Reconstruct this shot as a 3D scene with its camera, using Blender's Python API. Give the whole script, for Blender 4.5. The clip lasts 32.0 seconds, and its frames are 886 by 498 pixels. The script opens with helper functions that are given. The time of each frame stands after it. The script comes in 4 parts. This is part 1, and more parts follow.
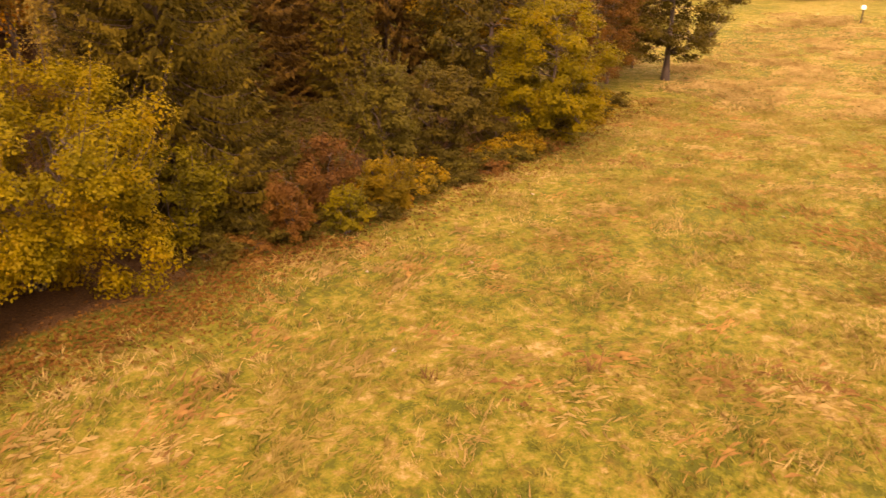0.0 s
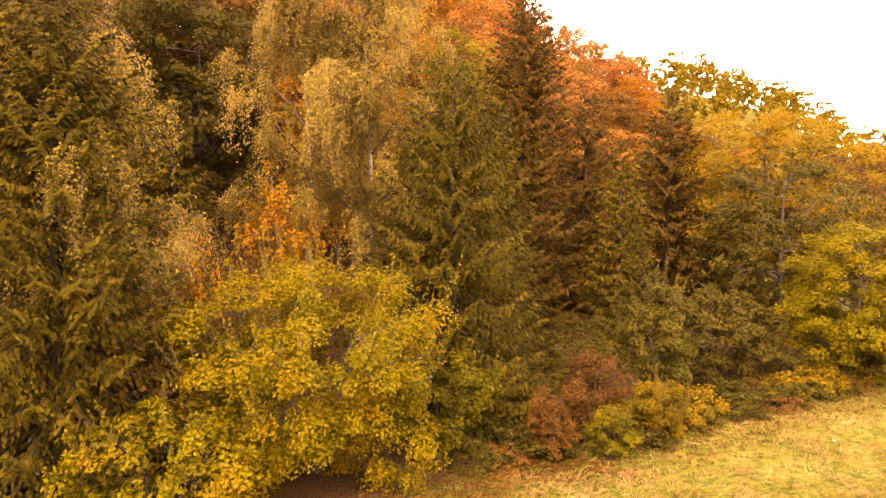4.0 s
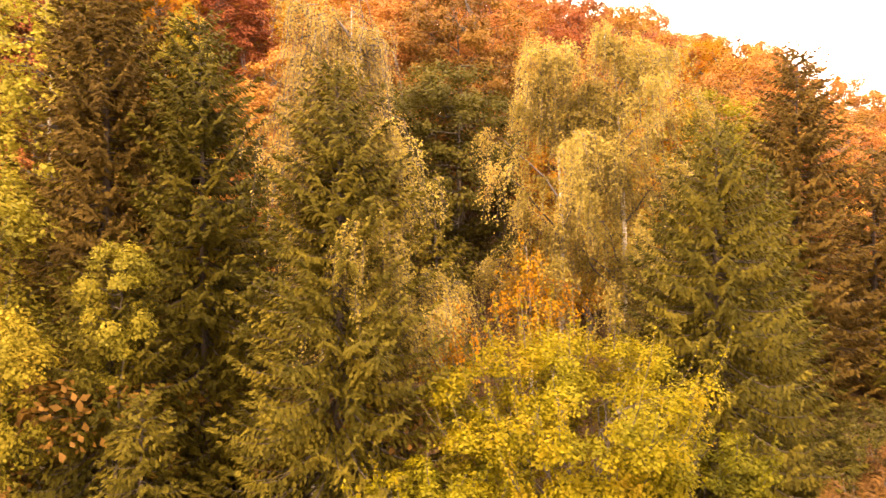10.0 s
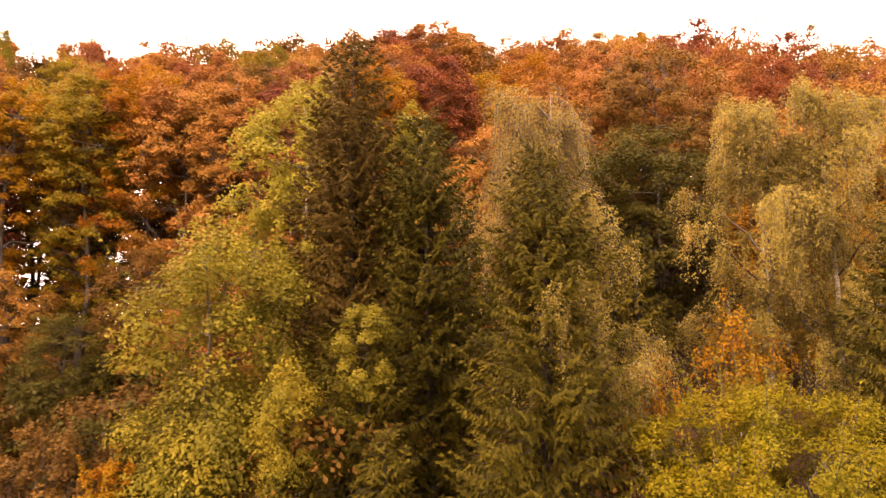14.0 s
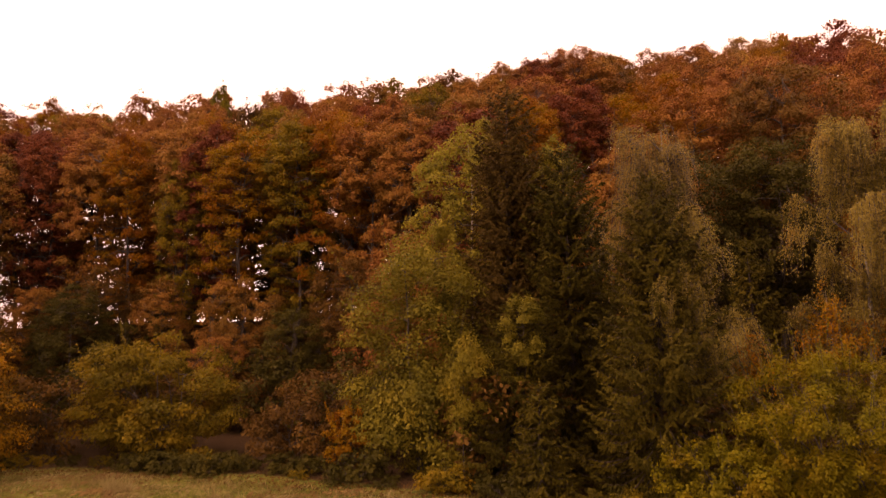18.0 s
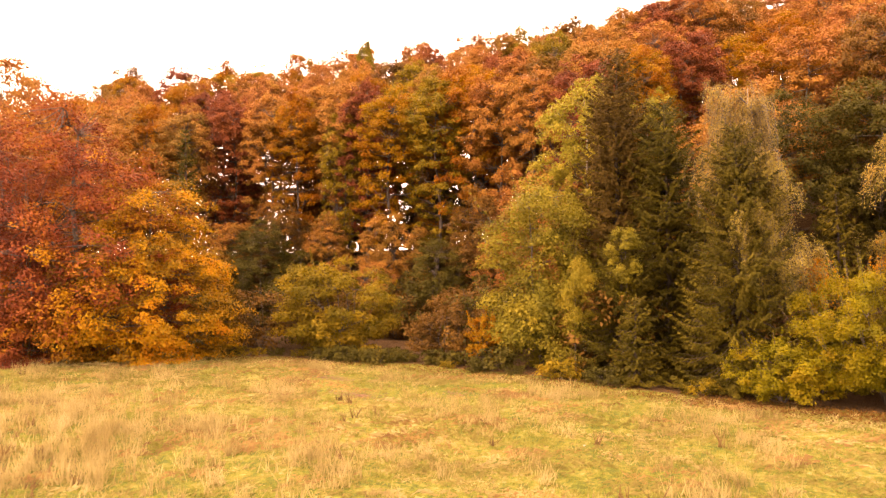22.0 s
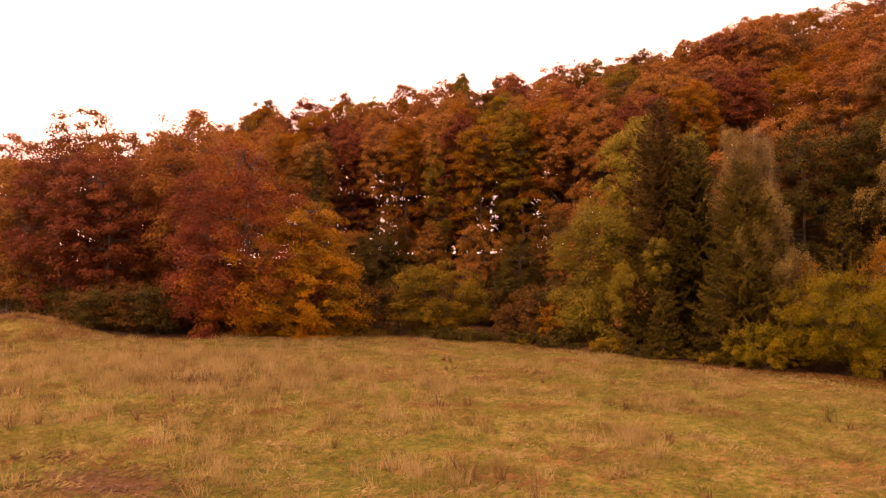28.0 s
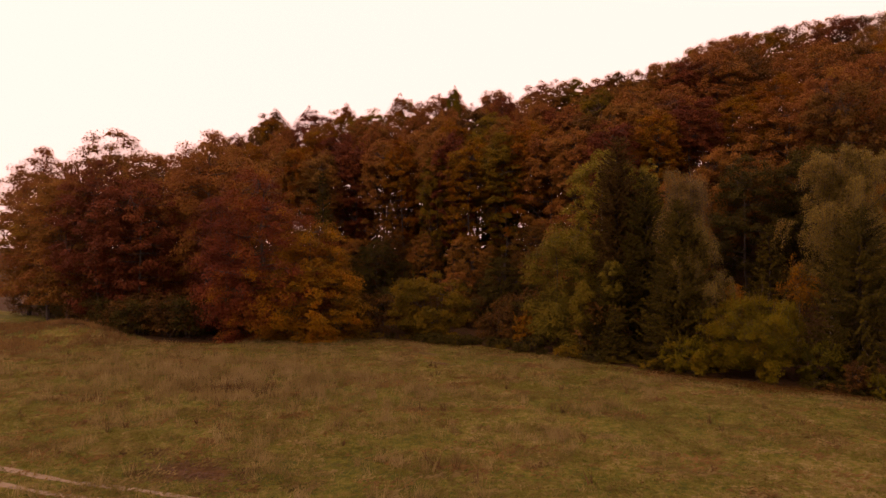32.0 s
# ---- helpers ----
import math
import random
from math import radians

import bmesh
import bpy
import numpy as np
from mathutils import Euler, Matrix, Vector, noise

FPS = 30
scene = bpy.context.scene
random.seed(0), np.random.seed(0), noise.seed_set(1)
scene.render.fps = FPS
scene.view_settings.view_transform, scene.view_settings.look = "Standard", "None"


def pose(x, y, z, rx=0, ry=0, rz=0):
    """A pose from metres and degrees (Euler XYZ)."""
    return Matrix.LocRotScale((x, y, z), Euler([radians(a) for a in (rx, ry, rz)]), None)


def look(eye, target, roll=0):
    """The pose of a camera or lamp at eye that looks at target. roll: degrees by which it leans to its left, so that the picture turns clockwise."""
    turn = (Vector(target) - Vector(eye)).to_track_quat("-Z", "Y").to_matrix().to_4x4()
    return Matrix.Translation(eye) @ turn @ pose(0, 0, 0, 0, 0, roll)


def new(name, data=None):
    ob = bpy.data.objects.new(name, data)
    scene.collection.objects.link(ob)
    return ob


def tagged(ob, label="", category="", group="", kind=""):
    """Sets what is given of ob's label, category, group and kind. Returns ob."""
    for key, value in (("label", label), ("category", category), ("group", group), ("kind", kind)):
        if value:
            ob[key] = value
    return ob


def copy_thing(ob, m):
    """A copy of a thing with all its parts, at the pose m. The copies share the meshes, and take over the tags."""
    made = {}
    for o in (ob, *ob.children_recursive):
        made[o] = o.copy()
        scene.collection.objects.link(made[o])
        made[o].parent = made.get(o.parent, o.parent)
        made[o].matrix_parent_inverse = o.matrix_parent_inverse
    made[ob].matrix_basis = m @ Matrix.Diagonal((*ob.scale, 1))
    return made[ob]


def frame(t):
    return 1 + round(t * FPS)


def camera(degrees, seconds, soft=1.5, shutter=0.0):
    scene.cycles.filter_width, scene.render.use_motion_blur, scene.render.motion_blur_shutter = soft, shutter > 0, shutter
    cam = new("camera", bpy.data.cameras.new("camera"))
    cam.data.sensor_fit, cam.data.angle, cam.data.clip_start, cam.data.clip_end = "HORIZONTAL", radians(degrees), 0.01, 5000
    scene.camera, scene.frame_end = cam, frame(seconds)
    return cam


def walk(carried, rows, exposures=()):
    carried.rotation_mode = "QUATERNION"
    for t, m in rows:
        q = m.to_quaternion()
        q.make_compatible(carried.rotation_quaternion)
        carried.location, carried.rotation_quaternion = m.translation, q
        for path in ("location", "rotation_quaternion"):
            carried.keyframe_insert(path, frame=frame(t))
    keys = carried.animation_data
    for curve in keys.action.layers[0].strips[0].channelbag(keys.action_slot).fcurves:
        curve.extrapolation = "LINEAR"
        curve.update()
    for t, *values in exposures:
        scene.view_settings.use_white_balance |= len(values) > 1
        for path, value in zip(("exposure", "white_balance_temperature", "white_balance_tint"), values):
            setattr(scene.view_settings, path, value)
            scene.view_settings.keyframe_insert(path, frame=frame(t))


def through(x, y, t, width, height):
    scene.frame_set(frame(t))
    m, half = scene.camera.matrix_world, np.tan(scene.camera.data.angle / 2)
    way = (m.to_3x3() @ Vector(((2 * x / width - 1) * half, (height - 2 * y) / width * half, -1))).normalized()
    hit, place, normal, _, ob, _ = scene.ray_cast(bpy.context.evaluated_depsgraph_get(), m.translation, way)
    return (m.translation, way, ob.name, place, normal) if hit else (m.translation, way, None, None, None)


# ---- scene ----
FOV = 64.60
# seconds, x, y, z, heading (clockwise from +y), pitch, roll
PATH = [
    (0.0, 0.54, 1.16, 10.07, 54.15, -21.35, 0.01),
    (0.5, 0.58, 1.19, 10.07, 50.72, -20.80, 0.04),
    (1.0, 0.61, 1.21, 10.07, 47.29, -20.26, 0.09),
    (1.5, 0.62, 1.22, 10.06, 43.83, -19.60, 0.07),
    (2.0, 0.64, 1.26, 10.04, 40.53, -18.79, 0.04),
    (2.5, 0.65, 1.31, 10.05, 37.67, -16.46, 0.04),
    (3.0, 0.64, 1.34, 10.07, 35.06, -9.65, 0.03),
    (3.5, 0.64, 1.32, 10.02, 33.36, -5.04, -0.03),
    (5.5, 0.58, 1.33, 10.01, 29.52, -3.09, -0.03),
    (6.0, 0.55, 1.34, 10.00, 28.20, -2.66, 0.01),
    (6.5, 0.53, 1.37, 10.00, 26.58, -2.12, 0.02),
    (7.0, 0.49, 1.37, 10.01, 24.74, -1.57, 0.02),
    (7.5, 0.47, 1.37, 9.99, 22.79, -0.99, 0.02),
    (8.0, 0.46, 1.35, 9.99, 20.66, -0.43, -0.01),
    (8.5, 0.43, 1.33, 10.00, 18.57, 0.11, -0.05),
    (9.0, 0.39, 1.38, 10.01, 16.50, 0.67, -0.06),
    (9.5, 0.34, 1.46, 9.98, 14.43, 1.23, -0.06),
    (10.0, 0.29, 1.52, 9.93, 12.34, 1.84, -0.08),
    (10.5, 0.25, 1.57, 9.87, 10.24, 2.45, -0.07),
    (11.0, 0.22, 1.58, 9.82, 8.15, 3.07, -0.08),
    (11.5, 0.18, 1.50, 9.79, 6.09, 3.70, -0.14),
    (12.0, 0.13, 1.22, 9.80, 4.07, 4.27, -0.16),
    (12.5, 0.06, 0.72, 9.83, 2.07, 4.81, -0.17),
    (13.0, 0.00, 0.00, 9.86, 0.00, 5.40, -0.18),
    (13.5, -0.01, -0.89, 9.88, -2.13, 6.00, -0.21),
    (14.0, 0.01, -1.95, 9.87, -4.24, 6.57, -0.27),
    (14.5, 0.07, -3.10, 9.87, -6.27, 7.14, -0.30),
    (15.0, 0.18, -4.33, 9.87, -8.29, 8.13, -0.34),
    (15.5, 0.31, -5.63, 9.83, -10.17, 9.95, -0.36),
    (17.5, 1.27, -11.42, 8.72, -15.75, 8.55, -0.33),
    (18.0, 1.65, -12.76, 8.62, -16.43, 7.08, -0.27),
    (18.5, 2.06, -14.09, 8.54, -17.03, 4.86, -0.23),
    (19.0, 2.51, -15.40, 8.47, -17.84, 2.60, -0.17),
    (19.5, 2.99, -16.70, 8.38, -19.41, 1.50, -0.17),
    (20.0, 3.49, -17.99, 8.28, -21.02, 1.53, -0.17),
    (20.5, 4.01, -19.28, 8.17, -22.61, 1.55, -0.13),
    (21.0, 4.53, -20.56, 8.08, -24.41, 1.58, -0.06),
    (21.5, 5.06, -21.84, 8.00, -26.22, 1.58, 0.03),
    (22.0, 5.63, -23.12, 7.95, -26.85, 1.57, 0.10),
    (22.5, 6.22, -24.43, 7.90, -27.40, 1.58, 0.09),
    (23.0, 6.85, -25.72, 7.83, -28.55, 1.57, 0.08),
    (23.5, 7.51, -26.98, 7.78, -30.39, 1.54, 0.13),
    (24.0, 8.22, -28.20, 7.73, -32.20, 1.51, 0.19),
    (24.5, 8.99, -29.42, 7.70, -33.93, 1.48, 0.23),
    (25.0, 9.80, -30.69, 7.67, -34.52, 1.43, 0.30),
    (25.5, 10.64, -31.99, 7.64, -34.66, 1.41, 0.39),
    (27.5, 14.46, -37.01, 7.51, -34.69, 1.54, 0.41),
    (28.0, 15.45, -38.17, 7.96, -34.67, 1.57, 0.37),
    (28.5, 16.43, -39.29, 8.47, -34.64, 1.60, 0.36),
    (29.0, 17.40, -40.42, 9.02, -34.67, 1.60, 0.35),
    (29.5, 18.39, -41.55, 9.59, -34.67, 1.61, 0.29),
    (30.0, 19.40, -42.67, 10.18, -34.68, 1.62, 0.26),
    (30.5, 20.46, -43.84, 10.76, -34.70, 1.63, 0.23),
    (31.0, 21.53, -45.06, 11.29, -34.73, 1.62, 0.22),
    (31.5, 22.64, -46.30, 11.79, -34.76, 1.18, 0.22),
    (32.0, 23.76, -47.56, 12.29, -34.76, -0.04, 0.26),
]


def cam_pose(x, y, z, heading, pitch, roll):
    return pose(x, y, z, 90 + pitch, 0, -heading) @ pose(0, 0, 0, 0, 0, roll)


EXPOSURES = [(0, 0.72, 12500, 54), (3, 1.25, 12000, 48), (6, 1.8, 10300, 42), (9, 1.98, 9900, 38), (11, 2.08, 9500, 34), (13, 1.65, 9300, 38), (14.2, 1.1, 9300, 42), (15, 0.6, 9500, 44), (15.5, 0.22, 9700, 46),
             (16.5, -0.48, 10000, 50), (17.5, -0.72, 10000, 56), (18, -0.45, 10000, 60), (19, 0.58, 10000, 56), (20, 1.45, 10000, 44), (23, 1.3, 10300, 46), (25, 0.8, 10500, 54),
             (28, -0.1, 11800, 78), (30, -0.9, 11300, 82), (31, -1.25, 10000, 76), (32, -1.52, 9600, 67)]
cam = camera(FOV, 32.0, soft=1.35, shutter=0.5)
walk(cam, [(r[0], cam_pose(*r[1:])) for r in PATH], EXPOSURES)

# ---- world and sun: bright overcast sky, the veiled sun behind the camera's shoulder ----
SUN_AZ, SUN_EL = -125.0, 48.0
world = bpy.data.worlds.new("overcast_sky")
scene.world = world
world.use_nodes = True
wn, wl = world.node_tree.nodes, world.node_tree.links
wn.clear()
w_out, w_bg = wn.new("ShaderNodeOutputWorld"), wn.new("ShaderNodeBackground")
w_sky, w_mix = wn.new("ShaderNodeTexSky"), wn.new("ShaderNodeMix")
w_sky.sky_type, w_sky.sun_disc = "NISHITA", False
w_sky.sun_elevation, w_sky.sun_rotation = radians(SUN_EL), radians(SUN_AZ)
w_sky.dust_density, w_sky.air_density = 6.0, 1.0
w_mix.data_type = "RGBA"
w_mix.inputs["Factor"].default_value = 0.75
w_mix.inputs["B"].default_value = (42.0, 41.0, 39.0, 1)
w_bg.inputs["Strength"].default_value = 0.1
wl.new(w_sky.outputs[0], w_mix.inputs["A"])
wl.new(w_mix.outputs["Result"], w_bg.inputs["Color"])
wl.new(w_bg.outputs[0], w_out.inputs["Surface"])

sun = new("sun", bpy.data.lights.new("sun", "SUN"))
sun.data.energy, sun.data.angle, sun.data.color = 3.4, radians(12), (1.0, 0.9, 0.74)
_a, _e = radians(SUN_AZ), radians(SUN_EL)
sun.matrix_world = look((0, 0, 60), (-math.sin(_a) * math.cos(_e), -math.cos(_a) * math.cos(_e), 60 - math.sin(_e)))


# ---- materials ----
def material(name):
    m = bpy.data.materials.new(name)
    m.use_nodes = True
    n = m.node_tree.nodes
    n.clear()
    return m, n, m.node_tree.links


def ramp(n, stops, mode="LINEAR"):
    r = n.new("ShaderNodeValToRGB")
    r.color_ramp.interpolation = mode
    els = r.color_ramp.elements
    while len(els) < len(stops):
        els.new(0.5)
    for el, (p, c) in zip(els, stops):
        el.position, el.color = p, (*c, 1)
    return r


def noise_tex(n, l, coord, scale, detail=3.0, rough=0.6):
    t = n.new("ShaderNodeTexNoise")
    t.inputs["Scale"].default_value, t.inputs["Detail"].default_value, t.inputs["Roughness"].default_value = scale, detail, rough
    l.new(coord, t.inputs["Vector"])
    return t


def leaf_material(name, colours, clump=0.45, through=0.35, rough=0.55, tree=0.25, side=0.0, single=0.16):
    """Leaves: a palette spread by clump, by single leaf and, a little, by tree; part of the light passes through."""
    m, n, l = material(name)
    geo, inf, tc = n.new("ShaderNodeNewGeometry"), n.new("ShaderNodeObjectInfo"), n.new("ShaderNodeTexCoord")
    no = noise_tex(n, l, tc.outputs["Object"], clump, 3.0)
    spread = n.new("ShaderNodeMapRange")
    spread.inputs["From Min"].default_value, spread.inputs["From Max"].default_value = 0.3, 0.7
    l.new(no.outputs["Fac"], spread.inputs["Value"])
    a = n.new("ShaderNodeMath"); a.operation = "MULTIPLY"; a.inputs[1].default_value = 0.84 - tree * 0.9
    l.new(spread.outputs["Result"], a.inputs[0])
    b = n.new("ShaderNodeMath"); b.operation = "MULTIPLY_ADD"; b.inputs[1].default_value = single
    l.new(geo.outputs["Random Per Island"], b.inputs[0]); l.new(a.outputs[0], b.inputs[2])
    c = n.new("ShaderNodeMath"); c.operation = "MULTIPLY_ADD"; c.inputs[1].default_value = tree
    l.new(inf.outputs["Random"], c.inputs[0]); l.new(b.outputs[0], c.inputs[2])
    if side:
        # the palette moves on to its last colours towards the crown's +x side
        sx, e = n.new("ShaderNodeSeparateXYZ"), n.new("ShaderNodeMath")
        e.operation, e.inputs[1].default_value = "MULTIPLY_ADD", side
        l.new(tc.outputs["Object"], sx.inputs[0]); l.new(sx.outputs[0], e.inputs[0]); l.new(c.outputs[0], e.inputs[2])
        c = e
    k = len(colours)
    r = ramp(n, [(0.08 + 0.84 * i / max(k - 1, 1), col) for i, col in enumerate(colours)])
    l.new(c.outputs[0], r.inputs["Fac"])
    fine = noise_tex(n, l, tc.outputs["Object"], 3.2, 3.0, 0.7)
    hsv = n.new("ShaderNodeHueSaturation")
    v = n.new("ShaderNodeMapRange"); v.inputs["To Min"].default_value, v.inputs["To Max"].default_value = 0.55, 1.45
    l.new(fine.outputs["Fac"], v.inputs["Value"]); l.new(v.outputs["Result"], hsv.inputs["Value"]); l.new(r.outputs["Color"], hsv.inputs["Color"])
    p, t, mix, out = n.new("ShaderNodeBsdfPrincipled"), n.new("ShaderNodeBsdfTranslucent"), n.new("ShaderNodeMixShader"), n.new("ShaderNodeOutputMaterial")
    p.inputs["Roughness"].default_value = rough
    p.inputs["Specular IOR Level"].default_value = 0.05
    l.new(hsv.outputs["Color"], p.inputs["Base Color"]); l.new(hsv.outputs["Color"], t.inputs["Color"])
    mix.inputs["Fac"].default_value = through
    l.new(p.outputs[0], mix.inputs[1]); l.new(t.outputs[0], mix.inputs[2]); l.new(mix.outputs[0], out.inputs["Surface"])
    return m


def bark_material(name, dark, light, scale=6.0, stretch=0.25):
    m, n, l = material(name)
    tc, mp = n.new("ShaderNodeTexCoord"), n.new("ShaderNodeMapping")
    mp.inputs["Scale"].default_value = (1, 1, stretch)
    l.new(tc.outputs["Object"], mp.inputs["Vector"])
    no, big = noise_tex(n, l, mp.outputs["Vector"], scale, 5.0, 0.7), noise_tex(n, l, tc.outputs["Object"], 0.8, 2.0)
    add = n.new("ShaderNodeMath"); add.operation = "MULTIPLY_ADD"; add.inputs[1].default_value = 0.5
    sub = n.new("ShaderNodeMath"); sub.operation = "SUBTRACT"; sub.inputs[1].default_value = 0.25
    l.new(big.outputs["Fac"], add.inputs[0]); l.new(no.outputs["Fac"], add.inputs[2]); l.new(add.outputs[0], sub.inputs[0])
    r = ramp(n, [(0.3, dark), (0.7, light)])
    l.new(sub.outputs[0], r.inputs["Fac"])
    p, out, bp = n.new("ShaderNodeBsdfPrincipled"), n.new("ShaderNodeOutputMaterial"), n.new("ShaderNodeBump")
    bp.inputs["Strength"].default_value, bp.inputs["Distance"].default_value = 0.6, 0.04
    l.new(no.outputs["Fac"], bp.inputs["Height"]); l.new(bp.outputs[0], p.inputs["Normal"])
    l.new(r.outputs["Color"], p.inputs["Base Color"]); p.inputs["Roughness"].default_value = 0.9
    l.new(p.outputs[0], out.inputs["Surface"])
    return m


def ground_material():
    """Meadow turf: green, straw and russet patches from metres down to blades; leaf litter and bare soil where the cover says so."""
    m, n, l = material("meadow_ground")
    tc = n.new("ShaderNodeTexCoord")
    big, mid, tuft, fine = (noise_tex(n, l, tc.outputs["Object"], s, d, r) for s, d, r in ((0.07, 3.0, 0.5), (0.7, 5.0, 0.7), (2.8, 4.0, 0.7), (13.0, 4.0, 0.75)))

    def blend(terms):
        last = None
        for tex, k in terms:
            q = n.new("ShaderNodeMath"); q.operation = "MULTIPLY_ADD"; q.inputs[1].default_value = k
            q.inputs[2].default_value = 0.5 - 0.5 * sum(w for _, w in terms)
            l.new(tex.outputs["Fac"], q.inputs[0])
            if last:
                l.new(last, q.inputs[2])
            last = q.outputs[0]
        return last

    dry = blend(((big, 0.7), (mid, 1.15), (tuft, 1.0), (fine, 0.7)))
    grass = ramp(n, [(0.30, (0.040, 0.050, 0.006)), (0.47, (0.078, 0.084, 0.010)), (0.60, (0.110, 0.100, 0.017)), (0.70, (0.140, 0.112, 0.032)), (0.86, (0.190, 0.148, 0.066))])
    l.new(dry, grass.inputs["Fac"])
    russ = noise_tex(n, l, tc.outputs["Object"], 0.9, 5.0, 0.7)
    rf = n.new("ShaderNodeMapRange"); rf.inputs["From Min"].default_value, rf.inputs["From Max"].default_value, rf.inputs["To Max"].default_value = 0.54, 0.72, 0.5
    l.new(russ.outputs["Fac"], rf.inputs["Value"])
    rmix = n.new("ShaderNodeMix"); rmix.data_type = "RGBA"; rmix.inputs["B"].default_value = (0.125, 0.060, 0.020, 1)
    l.new(rf.outputs["Result"], rmix.inputs["Factor"]); l.new(grass.outputs["Color"], rmix.inputs["A"])
    relief = blend(((tuft, 0.8), (fine, 0.5)))
    litter = ramp(n, [(0.35, (0.016, 0.008, 0.004)), (0.55, (0.056, 0.030, 0.011)), (0.7, (0.105, 0.060, 0.022))])
    l.new(fine.outputs["Fac"], litter.inputs["Fac"])
    soil = ramp(n, [(0.35, (0.045, 0.022, 0.012)), (0.65, (0.12, 0.064, 0.036))])
    l.new(fine.outputs["Fac"], soil.inputs["Fac"])
    at = n.new("ShaderNodeAttribute"); at.attribute_name = "cover"
    sep = n.new("ShaderNodeSeparateColor"); l.new(at.outputs["Color"], sep.inputs["Color"])

    def edge(value):
        e = n.new("ShaderNodeMath"); e.operation = "MULTIPLY_ADD"; e.inputs[1].default_value = 0.9
        s = n.new("ShaderNodeMath"); s.operation = "SUBTRACT"; s.inputs[1].default_value = 0.5
        l.new(mid.outputs["Fac"], s.inputs[0]); l.new(s.outputs[0], e.inputs[0]); l.new(value, e.inputs[2])
        st = n.new("ShaderNodeMapRange"); st.interpolation_type = "SMOOTHSTEP"
        st.inputs["From Min"].default_value, st.inputs["From Max"].default_value = 0.35, 0.65
        l.new(e.outputs[0], st.inputs["Value"])
        return st.outputs["Result"]

    c1, c2 = n.new("ShaderNodeMix"), n.new("ShaderNodeMix")
    for c in (c1, c2):
        c.data_type = "RGBA"
    l.new(edge(sep.outputs[0]), c1.inputs["Factor"]); l.new(rmix.outputs["Result"], c1.inputs["A"]); l.new(litter.outputs["Color"], c1.inputs["B"])
    l.new(edge(sep.outputs[1]), c2.inputs["Factor"]); l.new(c1.outputs["Result"], c2.inputs["A"]); l.new(soil.outputs["Color"], c2.inputs["B"])
    p, out, bp = n.new("ShaderNodeBsdfPrincipled"), n.new("ShaderNodeOutputMaterial"), n.new("ShaderNodeBump")
    bp.inputs["Strength"].default_value, bp.inputs["Distance"].default_value = 1.0, 0.2
    l.new(relief, bp.inputs["Height"]); l.new(bp.outputs[0], p.inputs["Normal"])
    l.new(c2.outputs["Result"], p.inputs["Base Color"]); p.inputs["Roughness"].default_value = 0.95
    p.inputs["Specular IOR Level"].default_value = 0.1
    l.new(p.outputs[0], out.inputs["Surface"])
    return m


M_SPRUCE = leaf_material("spruce_needles", [(0.018, 0.017, 0.0027), (0.050, 0.040, 0.0047), (0.092, 0.068, 0.0075)], 0.5, 0.3, 0.7)
M_SPRUCE_BROWN = leaf_material("spruce_needles_brownish", [(0.022, 0.013, 0.0037), (0.052, 0.032, 0.0067), (0.085, 0.052, 0.0096)], 0.5, 0.3, 0.7)
M_BIRCH = leaf_material("birch_leaves", [(0.0957, 0.0784, 0.0139), (0.1690, 0.1277, 0.0260), (0.2253, 0.1683, 0.0405), (0.2028, 0.1161, 0.0231)], 0.3, 0.45)
M_BIRCH_PALE = leaf_material("birch_leaves_pale", [(0.150, 0.098, 0.026), (0.200, 0.142, 0.040), (0.215, 0.142, 0.032)], 0.4, 0.45)
M_YELLOW = leaf_material("yellow_leaves", [(0.036, 0.036, 0.0034), (0.076, 0.068, 0.0046), (0.120, 0.097, 0.0054), (0.132, 0.082, 0.0054)], 0.45, 0.36)
M_YELGREEN = leaf_material("yellow_green_leaves", [(0.0508, 0.0420, 0.0050), (0.1016, 0.0756, 0.0076), (0.1663, 0.1092, 0.0094), (0.1756, 0.0882, 0.0076)], 0.4, 0.45)
M_GREEN = leaf_material("dull_green_leaves", [(0.0231, 0.0202, 0.0040), (0.0416, 0.0357, 0.0060), (0.0739, 0.0567, 0.0086)], 0.5, 0.4)
M_ORANGE = leaf_material("orange_leaves", [(0.0924, 0.0600, 0.0059), (0.1848, 0.0960, 0.0059), (0.1932, 0.0680, 0.0052), (0.1176, 0.0340, 0.0052)], 0.3, 0.45)
M_RUST = leaf_material("rust_beech_leaves", [(0.088, 0.060, 0.0116), (0.150, 0.076, 0.0150), (0.212, 0.092, 0.0180), (0.170, 0.057, 0.0180), (0.250, 0.146, 0.0199)], 0.2, 0.28, 0.6, 0.45)
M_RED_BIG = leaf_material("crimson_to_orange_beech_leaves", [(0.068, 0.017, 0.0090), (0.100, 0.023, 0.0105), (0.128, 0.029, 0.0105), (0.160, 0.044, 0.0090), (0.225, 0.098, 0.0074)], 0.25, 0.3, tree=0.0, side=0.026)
M_RED = leaf_material("red_beech_leaves", [(0.0800, 0.0220, 0.0096), (0.1220, 0.0320, 0.0120), (0.1500, 0.0470, 0.0105)], 0.25, 0.3)
M_AMBER = leaf_material("amber_maple_leaves", [(0.044, 0.034, 0.0056), (0.125, 0.068, 0.0070), (0.240, 0.118, 0.0074), (0.265, 0.098, 0.0067), (0.210, 0.048, 0.0067)], 0.3, 0.3)
